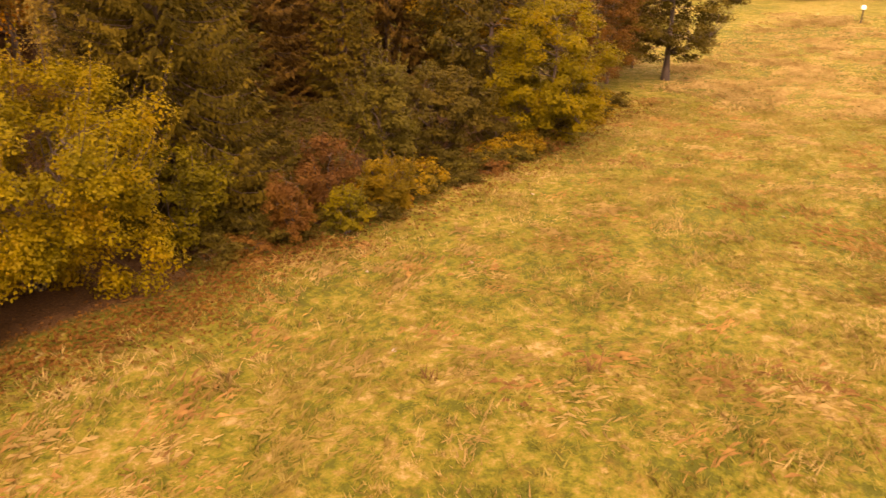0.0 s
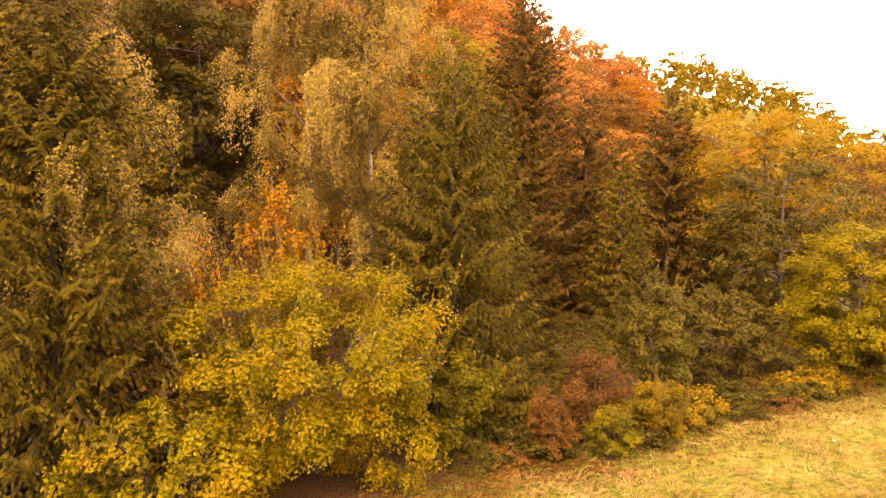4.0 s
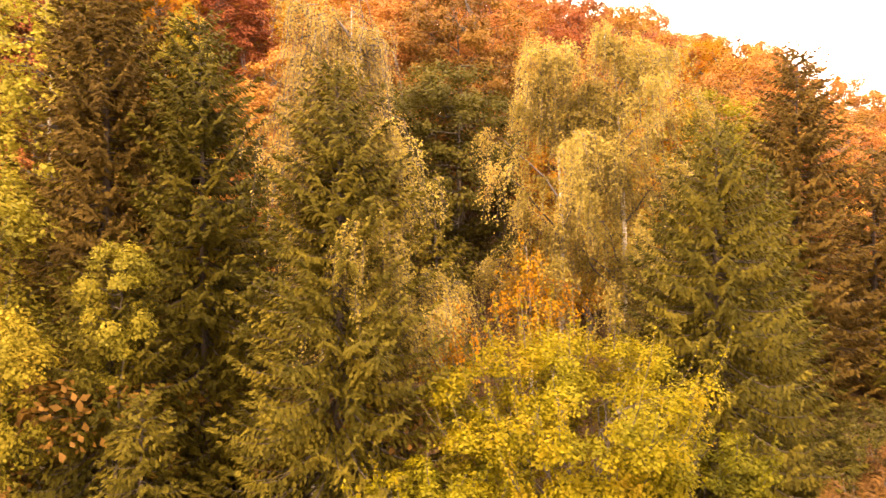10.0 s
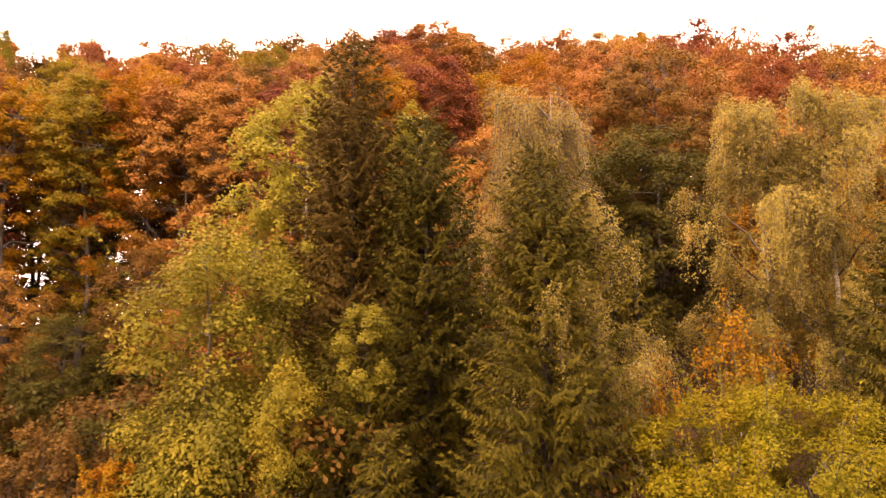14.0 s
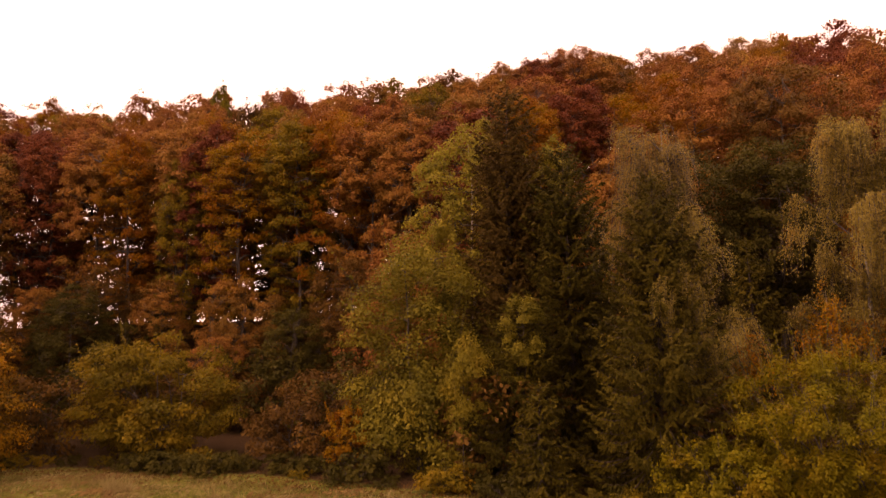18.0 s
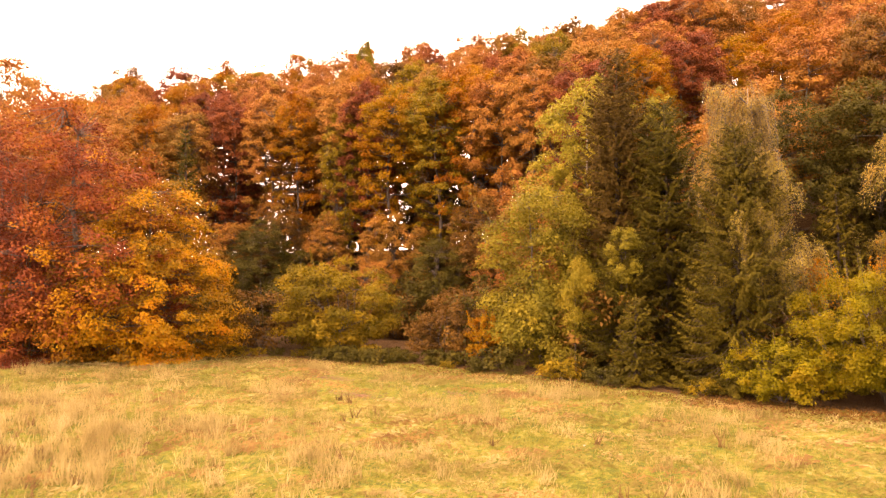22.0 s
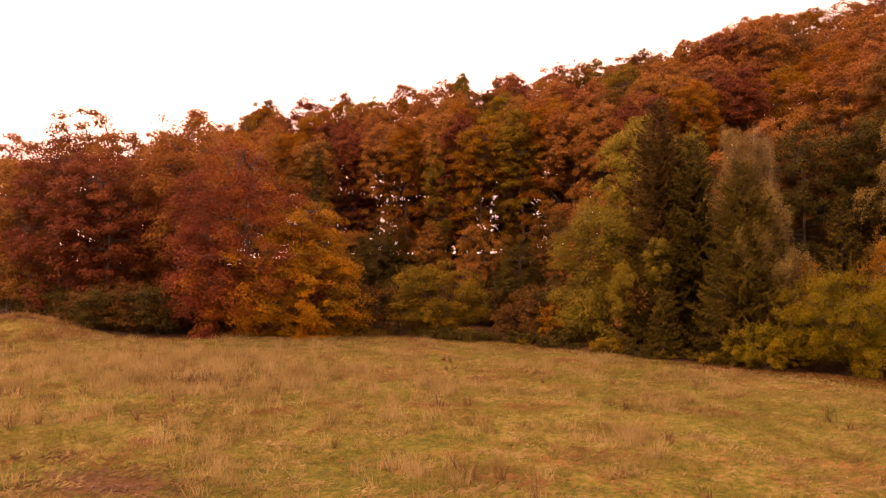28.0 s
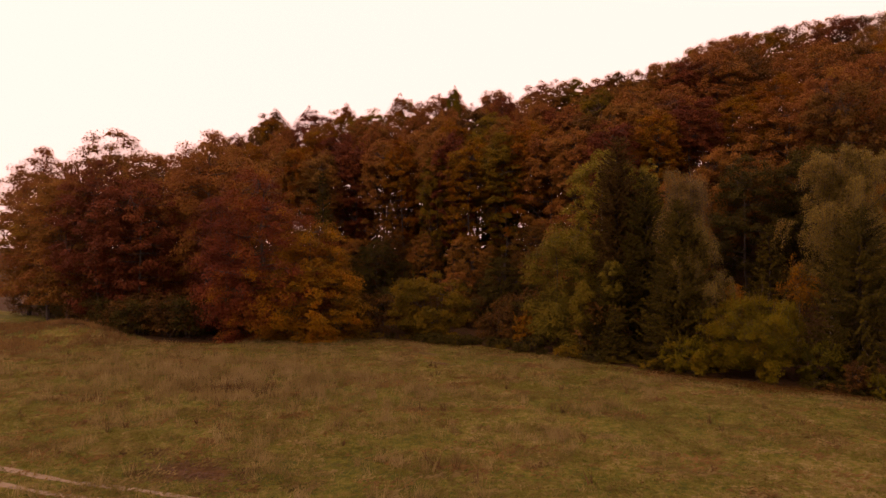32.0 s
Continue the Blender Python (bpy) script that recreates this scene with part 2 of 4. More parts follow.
M_LIME = leaf_material("lime_yellow_leaves", [(0.040, 0.037, 0.0052), (0.090, 0.077, 0.0090), (0.150, 0.119, 0.0134), (0.165, 0.108, 0.0110)], 0.4, 0.34)
M_LIME_PALE = leaf_material("pale_lime_birch_leaves", [(0.080, 0.072, 0.0090), (0.150, 0.128, 0.0160), (0.215, 0.172, 0.0220), (0.235, 0.158, 0.0190)], 0.4, 0.4)
M_SAGE = leaf_material("sage_green_leaves", [(0.034, 0.032, 0.006), (0.062, 0.056, 0.009), (0.100, 0.082, 0.013)], 0.5, 0.4)
M_DOGWOOD = leaf_material("red_dogwood_leaves", [(0.040, 0.019, 0.007), (0.086, 0.041, 0.010), (0.145, 0.078, 0.013)], 0.5, 0.4)
M_RUSSET = leaf_material("russet_leaves", [(0.055, 0.026, 0.008), (0.095, 0.046, 0.012), (0.125, 0.072, 0.014)], 0.5, 0.4)
M_BROWN = leaf_material("brown_leaves", [(0.044, 0.023, 0.0058), (0.088, 0.044, 0.0092), (0.130, 0.066, 0.0115)], 0.4, 0.35)
M_BARK = bark_material("grey_brown_bark", (0.016, 0.012, 0.009), (0.058, 0.042, 0.030))
M_SPRUCE_BARK = bark_material("dark_spruce_bark", (0.012, 0.008, 0.006), (0.045, 0.028, 0.018))
M_BIRCH_BARK = bark_material("white_birch_bark", (0.04, 0.032, 0.028), (0.36, 0.32, 0.26), 3.0, 3.0)
M_GROUND = ground_material()
M_GRASS = leaf_material("meadow_grass_blades", [(0.068, 0.080, 0.014), (0.112, 0.112, 0.022), (0.155, 0.138, 0.036), (0.185, 0.160, 0.056)], 0.5, 0.5, 0.7, 0.0)
M_STRAW = leaf_material("dry_grass_blades", [(0.155, 0.112, 0.040), (0.220, 0.170, 0.068), (0.290, 0.232, 0.105)], 0.35, 0.5, 0.7, 0.0)
M_TUFT = leaf_material("faded_grass_tufts", [(0.108, 0.096, 0.024), (0.150, 0.122, 0.036), (0.205, 0.160, 0.056)], 0.35, 0.5, 0.7, 0.0)
M_STALK = leaf_material("dark_withered_stalks", [(0.050, 0.030, 0.014), (0.095, 0.056, 0.023), (0.145, 0.086, 0.033)], 0.4, 0.3, 0.7, 0.0)
M_WEED = leaf_material("brown_weed_stalks", [(0.105, 0.058, 0.024), (0.175, 0.105, 0.038), (0.235, 0.150, 0.052)], 0.4, 0.3, 0.7, 0.0)


# ---- the shape of the land ----
def ss(x, a, b):
    t = np.clip((np.asarray(x, float) - a) / (b - a), 0, 1)
    return t * t * (3 - 2 * t)


EDGE_X = [-140, -100, -72, -59, -50, -45, -33, -20, -9, 0, 7.5, 12.5, 16, 24, 38, 57, 75, 110, 160]
EDGE_Y = [14, 12, 7, 4.5, 10, 23, 25.5, 26, 23.7, 22.3, 20.4, 19.9, 21.8, 19.8, 20.4, 22, 26, 48, 70]


def forest_edge(x):
    return np.interp(x, EDGE_X, EDGE_Y)


def height(x, y):
    x, y = np.asarray(x, float), np.asarray(y, float)
    bank = 10.5 * ss(y, 44, 64) * (1 - ss(x, -6, 42)) * (1 - 0.6 * ss(y, 75, 130) * (1 - ss(x, -40, 0)))
    bank = bank * ss(x, -170, -60) + 6.0 * ss(y, 30, 60) * (1 - ss(x, -170, -60))
    hill = 30.0 * ss(x, -50, 2) * (1 - ss(x, 58, 125)) * ss(y, 46, 118)
    slope = 2.5 * ss(y - forest_edge(x), 6, 26) * ss(x, -20, 10) * (1 - ss(x, 30, 60))
    rise = 5.6 * ss(x, 66, 150) * (1 - ss(y, 60, 140))
    mound = 1.9 * np.exp(-((x + 73) / 9) ** 2 - ((y - 2) / 4.5) ** 2)
    far = 60 * np.exp(-((x - 255) / 120) ** 2 - ((y - 215) / 75) ** 2)
    soft = 0.12 * np.sin(x * 0.33 + 1.3 * np.sin(y * 0.21)) * np.cos(y * 0.29 + 0.8 * np.sin(x * 0.17))
    return bank + hill + slope + rise + mound + far + soft


def grid_axis(lo, hi, step, reach):
    mid = list(np.arange(lo, hi + 1e-6, step))
    out, d = [], step
    p = hi
    while p < reach:
        d *= 1.35
        p += d
        out.append(p)
    inn, d, p = [], step, lo
    while p > -reach:
        d *= 1.35
        p -= d
        inn.append(p)
    return np.array(inn[::-1] + mid + out)


def quad_mesh(name, v, f, mat, smooth=False):
    """A mesh from arrays of corners and of equal-sided faces."""
    v, f = np.asarray(v, np.float32), np.asarray(f, np.int32)
    me = bpy.data.meshes.new(name)
    k = f.shape[1]
    me.vertices.add(len(v)); me.vertices.foreach_set("co", v.ravel())
    me.loops.add(f.size); me.loops.foreach_set("vertex_index", f.ravel())
    me.polygons.add(len(f)); me.polygons.foreach_set("loop_start", np.arange(0, f.size, k, dtype=np.int32))
    if smooth:
        me.polygons.foreach_set("use_smooth", np.ones(len(f), bool))
    me.materials.append(mat)
    me.update(calc_edges=True)
    return me


def bare_soil(x, y):
    """How far the turf is trodden away."""
    soil = 0.8 * np.exp(-((x + 9.5) / 3.4) ** 2 - ((y + 23.7) / 1.8) ** 2)
    for cx, cy, sx, sy in ((-19, 14, 3.2, 1.3), (-25, 19, 3.5, 1.1), (-38, 17, 3.0, 0.9), (-14, 17, 2.2, 0.9)):
        soil = np.maximum(soil, 0.68 * np.exp(-((x - cx) / sx) ** 2 - ((y - cy) / sy) ** 2))
    return soil


def build_ground():
    xs, ys = grid_axis(-100, 110, 1.25, 2600), grid_axis(-60, 70, 1.25, 2600)
    gx, gy = np.meshgrid(xs, ys)
    gz = height(gx, gy)
    nx, ny = len(xs), len(ys)
    v = np.stack([gx, gy, gz], -1).reshape(-1, 3)
    i = (np.arange(ny - 1)[:, None] * nx + np.arange(nx - 1)).ravel()
    me = quad_mesh("ground", v, np.stack([i, i + 1, i + nx + 1, i + nx], 1), M_GROUND, True)
    litter = ss(gy - forest_edge(gx), -0.6, 3.6) * (1 - 0.7 * ss(gx, 46, 60))
    lane = np.exp(-((gx + 52 + (gy - 33) * 0.55) / 3.2) ** 2) * ss(gy, 18, 24) * (1 - ss(gy, 40, 46))
    litter = np.maximum(litter, 0.62 * np.exp(-((gx + 75) / 14) ** 2 - ((gy - 3) / 6) ** 2))
    litter = litter * (1 - 0.55 * lane) * (1 - ss(gx, 80, 100) * (1 - ss(gy, 60, 90)))
    soil = bare_soil(gx, gy)
    col = np.zeros((nx * ny, 4), np.float32)
    col[:, 0], col[:, 1], col[:, 3] = litter.ravel(), soil.ravel(), 1
    at = me.color_attributes.new("cover", "FLOAT_COLOR", "POINT")
    at.data.foreach_set("color", col.ravel())
    return tagged(new("ground", me), "grazed autumn meadow running into brown leaf litter under the wood", "ground", kind="structure")


build_ground()


# ---- trees ----
def empty(name, m, label="", category="", group="", kind=""):
    ob = new(name)
    ob.matrix_world = m
    return tagged(ob, label, category, group, kind)


def part(name, me, parent, label=""):
    ob = new(name, me)
    ob.parent = parent
    return tagged(ob, label)


def tube(pts, rad, k=5):
    pts, rad = np.asarray(pts, float), np.asarray(rad, float)
    n = len(pts)
    d = np.gradient(pts, axis=0)
    d /= np.linalg.norm(d, axis=1, keepdims=True) + 1e-9
    ref = np.where(np.abs(d[:, 2:3]) > 0.9, np.array([[1.0, 0, 0]]), np.array([[0, 0, 1.0]]))
    u = np.cross(d, ref); u /= np.linalg.norm(u, axis=1, keepdims=True) + 1e-9
    w = np.cross(d, u)
    a = np.arange(k) * 2 * np.pi / k
    v = pts[:, None] + rad[:, None, None] * (np.cos(a)[None, :, None] * u[:, None] + np.sin(a)[None, :, None] * w[:, None])
    i, j = np.arange(n - 1)[:, None] * k, np.arange(k)[None]
    f = np.stack([i + j, i + (j + 1) % k, i + k + (j + 1) % k, i + k + j], -1).reshape(-1, 4)
    return v.reshape(-1, 3), f


def joined(pieces):
    vs, fs, o = [], [], 0
    for v, f in pieces:
        vs.append(v); fs.append(f + o); o += len(v)
    return np.concatenate(vs), np.concatenate(fs)


def unit(a):
    return a / (np.linalg.norm(a, axis=-1, keepdims=True) + 1e-9)


def leaf_cards(c, d, size, rng, wide=0.6, fold=0.18, face=None, loose=0.45):
    """Pointed leaves, each folded along its middle: centres, directions, lengths; face: the way that their upper sides turn."""
    n = len(c)
    d = unit(d)
    if face is None:
        w = unit(np.cross(d, rng.normal(size=(n, 3))))
    else:
        up = unit(unit(face) + rng.normal(size=(n, 3)) * loose)
        d = unit(d - 0.8 * up * (d * up).sum(1, keepdims=True))
        w = unit(np.cross(d, up))
    up = np.cross(w, d)
    s = np.broadcast_to(np.asarray(size, float).reshape(-1, 1), (n, 1))
    v = np.stack([c - d * s * 0.5, c + w * s * wide * 0.5 - up * s * fold, c + d * s * 0.5, c - w * s * wide * 0.5 - up * s * fold], 1)
    return v.reshape(-1, 3), np.arange(4 * n).reshape(n, 4)


def bent(a, b, rng, n=5, sag=0.0, wob=0.06):
    t = np.linspace(0, 1, n)[:, None]
    p = a + (b - a) * t
    ln = np.linalg.norm(b - a)
    p[1:-1] += rng.normal(size=(n - 2, 3)) * ln * wob
    p[:, 2] += sag * ln * (t[:, 0] * (1 - t[:, 0])) * 4
    return p


def broadleaf(rng, h, r, base, clumps, per, leaf, flat=0.4, girth=None, stems=1, lean=0.0, spread=0.2, gaps=0.25, top=0.5, droop=0.25, limb_n=12, reach=0.25, shoots=0, blunt=0.0, airy=0.0):
    """Meshes of a broadleaf tree or shrub: trunk or stems, limbs, leaf crown. Crown from height base to h, radius r."""
    girth = girth or 0.016 * h
    trunk, limbs, boughs = [], [], []
    cz = base + (h - base) * top
    dirs = unit(rng.normal(size=(clumps, 3)) * np.array([1, 1, 0.9]))
    lumps = np.array([noise.noise(Vector(q) * 1.6 + Vector((h, r, base))) for q in dirs])
    rf = (0.45 + 0.55 * rng.random(clumps) ** 0.6) * (1 + gaps * 1.6 * lumps)
    rf *= 1 + blunt * (1 / (np.abs(dirs) ** 4).sum(1) ** 0.25 - 1)
    if airy:
        keep = (dirs[:, 2] > -0.05) | (rng.random(clumps) > airy)
        dirs, rf = dirs[keep], rf[keep]
        clumps = len(dirs)
    axis = np.where(dirs[:, 2:3] > 0, h - cz, cz - base)
    cen = np.concatenate([dirs[:, :2] * r, dirs[:, 2:3] * axis], 1) * rf[:, None] + np.array([0, 0, cz])
    lid = h * (0.97 - 0.16 * np.minimum(1.3, np.hypot(cen[:, 0], cen[:, 1]) / r) ** 2 - 0.07 * rng.random(clumps))
    cen[:, 2] = np.where(cen[:, 2] > lid, lid, cen[:, 2])
    tops = np.array([lean * r, 0, h * 0.86])
    if stems == 1:
        n = 7
        t = np.linspace(0, 1, n)
        pts = np.stack([tops[0] * t ** 2, 0 * t, tops[2] * t], 1)
        pts[1:, :2] += np.cumsum(rng.normal(size=(n - 1, 2)) * 0.012 * h, 0)
        rad = girth * (1 - 0.88 * t) * (1 + 0.5 * np.exp(-t * 30))
        pts[0, 2] = -0.25
        trunk.append(tube(pts, rad, 8))
        main = [pts]
    else:
        main = []
        for i in range(stems):
            a = i * 2.4 + rng.random()
            e = np.array([math.cos(a) * r * 0.55, math.sin(a) * r * 0.55, h * (0.6 + 0.25 * rng.random())]) * (0.8 + 0.3 * rng.random())
            s = np.array([math.cos(a) * girth * 0.4, math.sin(a) * girth * 0.4, -0.15])
            pts = bent(s, e, rng, 6, 0.08)
            trunk.append(tube(pts, girth * (0.5 + 0.3 * rng.random()) * (1 - 0.8 * np.linspace(0, 1, 6)), 5))
            main.append(pts)
    joints = np.concatenate([np.concatenate([m[:-1] + (m[1:] - m[:-1]) * q for q in (0, 0.33, 0.66)]) for m in main])
    joints = joints[joints[:, 2] > min(base * 0.8, h * 0.3)] if stems == 1 else joints
    pick = rng.choice(clumps, min(clumps, limb_n), replace=False)
    nodes = [joints]
    for i in pick:
        low = joints[:, 2] + 0.35 * np.hypot(cen[i, 0], cen[i, 1]) - cen[i, 2]
        j = joints[np.argmin(np.abs(low) + 0.2 * np.linalg.norm(joints - cen[i], axis=1))]
        p = bent(j, cen[i], rng, 5, -0.04)
        boughs.append(tube(p, girth * 0.36 * (1 - 0.85 * np.linspace(0, 1, 5)), 4))
        nodes.append(p[1:])
    nodes = np.concatenate(nodes)
    for i in range(clumps):
        dist = np.linalg.norm(nodes - cen[i], axis=1) + 0.6 * np.maximum(0, nodes[:, 2] - cen[i, 2])
        a = nodes[np.argmin(dist)]
        if np.linalg.norm(a - cen[i]) > 0.3:
            limbs.append(tube(bent(a, cen[i], rng, 3, -0.05), girth * 0.13 * np.array([1, 0.6, 0.2]), 3))
    cr = spread * (0.5 * r + 0.25 * (h - base)) * (0.6 + 0.8 * rng.random(clumps))
    cnt = np.maximum(4, (per * (cr / cr.mean()) ** 1.6)).astype(int)
    idx = np.repeat(np.arange(clumps), cnt)
    n = len(idx)
    off = unit(rng.normal(size=(n, 3))) * (rng.random((n, 1)) ** 0.45) * cr[idx, None] * np.array([1, 1, flat])
    off[:, 2] -= droop * (off[:, 0] ** 2 + off[:, 1] ** 2) / cr[idx]
    away = unit(cen[idx] * np.array([1, 1, 0.0]) + 1e-6)
    off += away * (off * away).sum(1, keepdims=True) * reach
    c = cen[idx] + off
    c[:, 2] = np.maximum(c[:, 2], 0.15)
    out = unit(c - np.array([0, 0, cz]))
    d = out * 0.5 + rng.normal(size=(n, 3)) * 0.6 + np.array([0, 0, -0.35])
    face = unit(off) * 0.75 + out * 0.35 + np.array([0, 0, 0.75])
    if shoots:
        up = cen[cen[:, 2] > cz - 0.2 * (cz - base)]
        for i in range(shoots):
            a = up[rng.integers(len(up))]
            way = unit(np.array([a[0] / r, a[1] / r, 0.9 + a[2] / h]) + rng.normal(size=3) * 0.18)
            ln = (0.12 + 0.14 * rng.random()) * h
            p = np.stack([a, a + way * ln * 0.55, a + way * ln + np.array([0, 0, 0.04 * h])])
            limbs.append(tube(p, np.array([0.02, 0.014, 0.006]), 3))
            u = rng.random(34)
            c = np.concatenate([c, np.stack([np.interp(u, [0, 0.55, 1], p[:, j]) for j in range(3)], 1) + rng.normal(size=(34, 3)) * 0.1 * (1.1 - u[:, None])])
            d = np.concatenate([d, rng.normal(size=(34, 3)) * 0.7 + way * 0.5])
            face = np.concatenate([face, rng.normal(size=(34, 3)) * 0.5 + np.array([a[0] / r, a[1] / r, 0.8])])
    crown = leaf_cards(c, d, leaf * (0.65 + 0.7 * rng.random(len(c))), rng, 0.62, face=face, loose=0.32)
    return trunk, limbs, crown, boughs


def spruce(rng, h, r, whorl=0.5, per=6, step=0.15, needle=0.3, base=0.4, ragged=0.2, power=0.7, hang=0.8, tiers=3):
    """Meshes of a spruce: trunk, tiers of boughs that droop and lift their tips, combs of hanging needle twigs along each."""
    t = np.linspace(0, 1, 9)
    pts = np.stack([0.012 * h * np.sin(t * 3 + rng.random() * 6) * t, 0.008 * h * np.sin(t * 5) * t, h * t], 1)
    pts[0, 2] = -0.25
    trunk = [tube(pts, 0.014 * h * (1 - 0.97 * t), 7)]
    br, cs, ds, fs, zs = [], [], [], [], []
    z, turn = base, 0.0
    s = np.linspace(0, 1, 6)
    while z < h - 0.3:
        q = z / h
        turn += 1.1 + rng.random()
        n = per if q < 0.85 else max(4, per - 2)
        for k in range(n):
            a = turn + k * 6.283 / n + rng.normal() * 0.22
            ln = r * ((1 - q) ** power) * (1 - ragged + 1.5 * ragged * rng.random()) * min(1, 0.75 + q * 2) + 0.18
            fall = 0.62 * (1 - q) ** 0.8 - 0.38 * q + rng.normal() * 0.07
            z0 = z + rng.normal() * 0.10
            root = np.array([np.interp(z0, pts[:, 2], pts[:, 0]), np.interp(z0, pts[:, 2], pts[:, 1])])
            side = rng.normal() * 0.1 * ln * s ** 2
            p = np.stack([root[0] + np.cos(a) * s * ln - np.sin(a) * side, root[1] + np.sin(a) * s * ln + np.cos(a) * side,
                          z0 - fall * ln * np.sin(s * 1.75) + 0.26 * ln * s ** 3.2], 1)
            p[:, 2] = np.maximum(p[:, 2], 0.12)
            br.append(tube(p, 0.009 * ln * (1.05 - s) + 0.006, 3))
            m = max(5, int(ln * 0.85 / step))
            u = np.repeat(0.18 + 0.82 * (np.arange(m) + rng.random(m)) / m, 2)
            sd = np.tile([-1.0, 1.0], m)
            root = np.stack([np.interp(u, s, p[:, i]) for i in range(3)], 1)
            fwd = np.stack([np.interp(u, s, g) for g in np.gradient(p, axis=0).T], 1)
            fwd = unit(fwd)
            across = np.array([-np.sin(a), np.cos(a), 0.0])
            long = (0.20 + 0.19 * ln * (1.02 - u) ** 0.7) * (0.65 + 0.6 * rng.random(2 * m))
            down = hang * (0.35 + 0.75 * rng.random(2 * m)) * np.where(u > 0.86, 0.1, 1.0)
            way = unit(fwd * 0.75 + across * (sd * (0.75 - 0.45 * (u > 0.86)))[:, None] + np.stack([0 * u, 0 * u, -down], 1) + rng.normal(size=(2 * m, 3)) * 0.13)
            for j in range(tiers):
                e = (j + 0.55) / tiers
                bow = way + np.array([0, 0, -0.42 * hang * e])
                cs.append(root + way * (long * e)[:, None] + np.array([0, 0, -0.16 * hang]) * (long * e * e)[:, None])
                ds.append(bow + rng.normal(size=way.shape) * 0.22)
                fs.append(np.stack([np.cos(a) * 0.55 + 0 * u, np.sin(a) * 0.55 + 0 * u, 0.75 + 0 * u], 1) + across * (sd * 0.4)[:, None])
                zs.append(needle * (0.75 + 0.5 * rng.random(2 * m)) * (1.1 - 0.35 * e) * (0.6 + 0.4 * min(1, ln / r * 2)))
        z += whorl * (0.8 + 0.4 * rng.random())
    top = np.stack([pts[-1, 0] + 0 * t, pts[-1, 1] + 0 * t, h - 0.7 + 0.1 * np.arange(9)], 1)
    cs.append(top); ds.append(np.tile([[0.0, 0.0, 1.0]], (9, 1)) + rng.normal(size=(9, 3)) * 0.5); fs.append(rng.normal(size=(9, 3))); zs.append(np.full(9, 0.3))
    c = np.concatenate(cs)
    c[:, 2] = np.maximum(c[:, 2], 0.2)
    crown = leaf_cards(c, np.concatenate(ds), np.concatenate(zs), rng, 0.4, 0.1, face=np.concatenate(fs), loose=0.35)
    return trunk, br, crown, []


def birch(rng, h, r, strands, per, leaf, base=0.25, taper=2.1, hang=0.16, two=False, tip=0.2):
    """Meshes of a birch: pale trunk, rising limbs, hanging strands of small leaves."""
    t = np.linspace(0, 1, 9)
    trunk, limbs, boughs, starts = [], [], [], []
    for off in ((0.0,) if not two else (-0.5, 0.6)):
        pts = np.stack([off + off * 0.8 * t + 0.02 * h * np.sin(t * 4 + off), 0.015 * h * np.cos(t * 3), h * 0.96 * t], 1)
        pts[0, 2] = -0.25
        trunk.append(tube(pts, 0.0105 * h * (1 - 0.93 * t), 8))
        for i in range(26):
            q = base + (0.97 - base) * rng.random() ** 0.75
            a = rng.random() * 6.283
            s = np.array([np.interp(q, t, pts[:, j]) for j in range(3)])
            w = r * min(1.0, (1 - q) * taper + tip) * (0.45 + 0.6 * rng.random())
            e = s + np.array([math.cos(a) * w, math.sin(a) * w, w * 0.75 + 0.4])
            e[2] = min(e[2], h)
            p = bent(s, e, rng, 6, 0.10, 0.03)
            boughs.append(tube(p, 0.0035 * h * (1.05 - np.linspace(0, 1, 6)), 4))
            starts.append(p[1:])
        starts.append(pts[4:])
    starts = np.concatenate(starts)
    cs, ds = [], []
    for i in range(strands):
        s = starts[rng.integers(len(starts))] + rng.normal(size=3) * 0.3
        ax = unit(np.array([s[0], s[1], 0.0]) + rng.normal(size=3) * 0.6)
        ln = hang * h * (0.4 + 0.9 * rng.random())
        u = np.linspace(0, 1, 4)
        p = s + np.stack([ax[0] * 0.35 * ln * u ** 0.6, ax[1] * 0.35 * ln * u ** 0.6, 0.12 * ln * np.sin(u * 2.2) - ln * u ** 1.8], 1)
        p[:, 2] = np.clip(p[:, 2], 0.3, h)
        limbs.append(tube(p, np.array([0.022, 0.016, 0.011, 0.007]), 3))
        uu = rng.random(per)
        cs.append(np.stack([np.interp(uu, u, p[:, j]) for j in range(3)], 1) + rng.normal(size=(per, 3)) * 0.13)
        ds.append(rng.normal(size=(per, 3)) * 0.5 + np.array([0, 0, -0.8]))
    c = np.concatenate(cs)
    face = np.stack([c[:, 0] / r, c[:, 1] / r, 0.7 + 0 * c[:, 0]], 1)
    crown = leaf_cards(c, np.concatenate(ds), leaf * (0.6 + 0.8 * rng.random(len(c))), rng, 0.7, face=face, loose=0.6)
    return trunk, limbs, crown, boughs


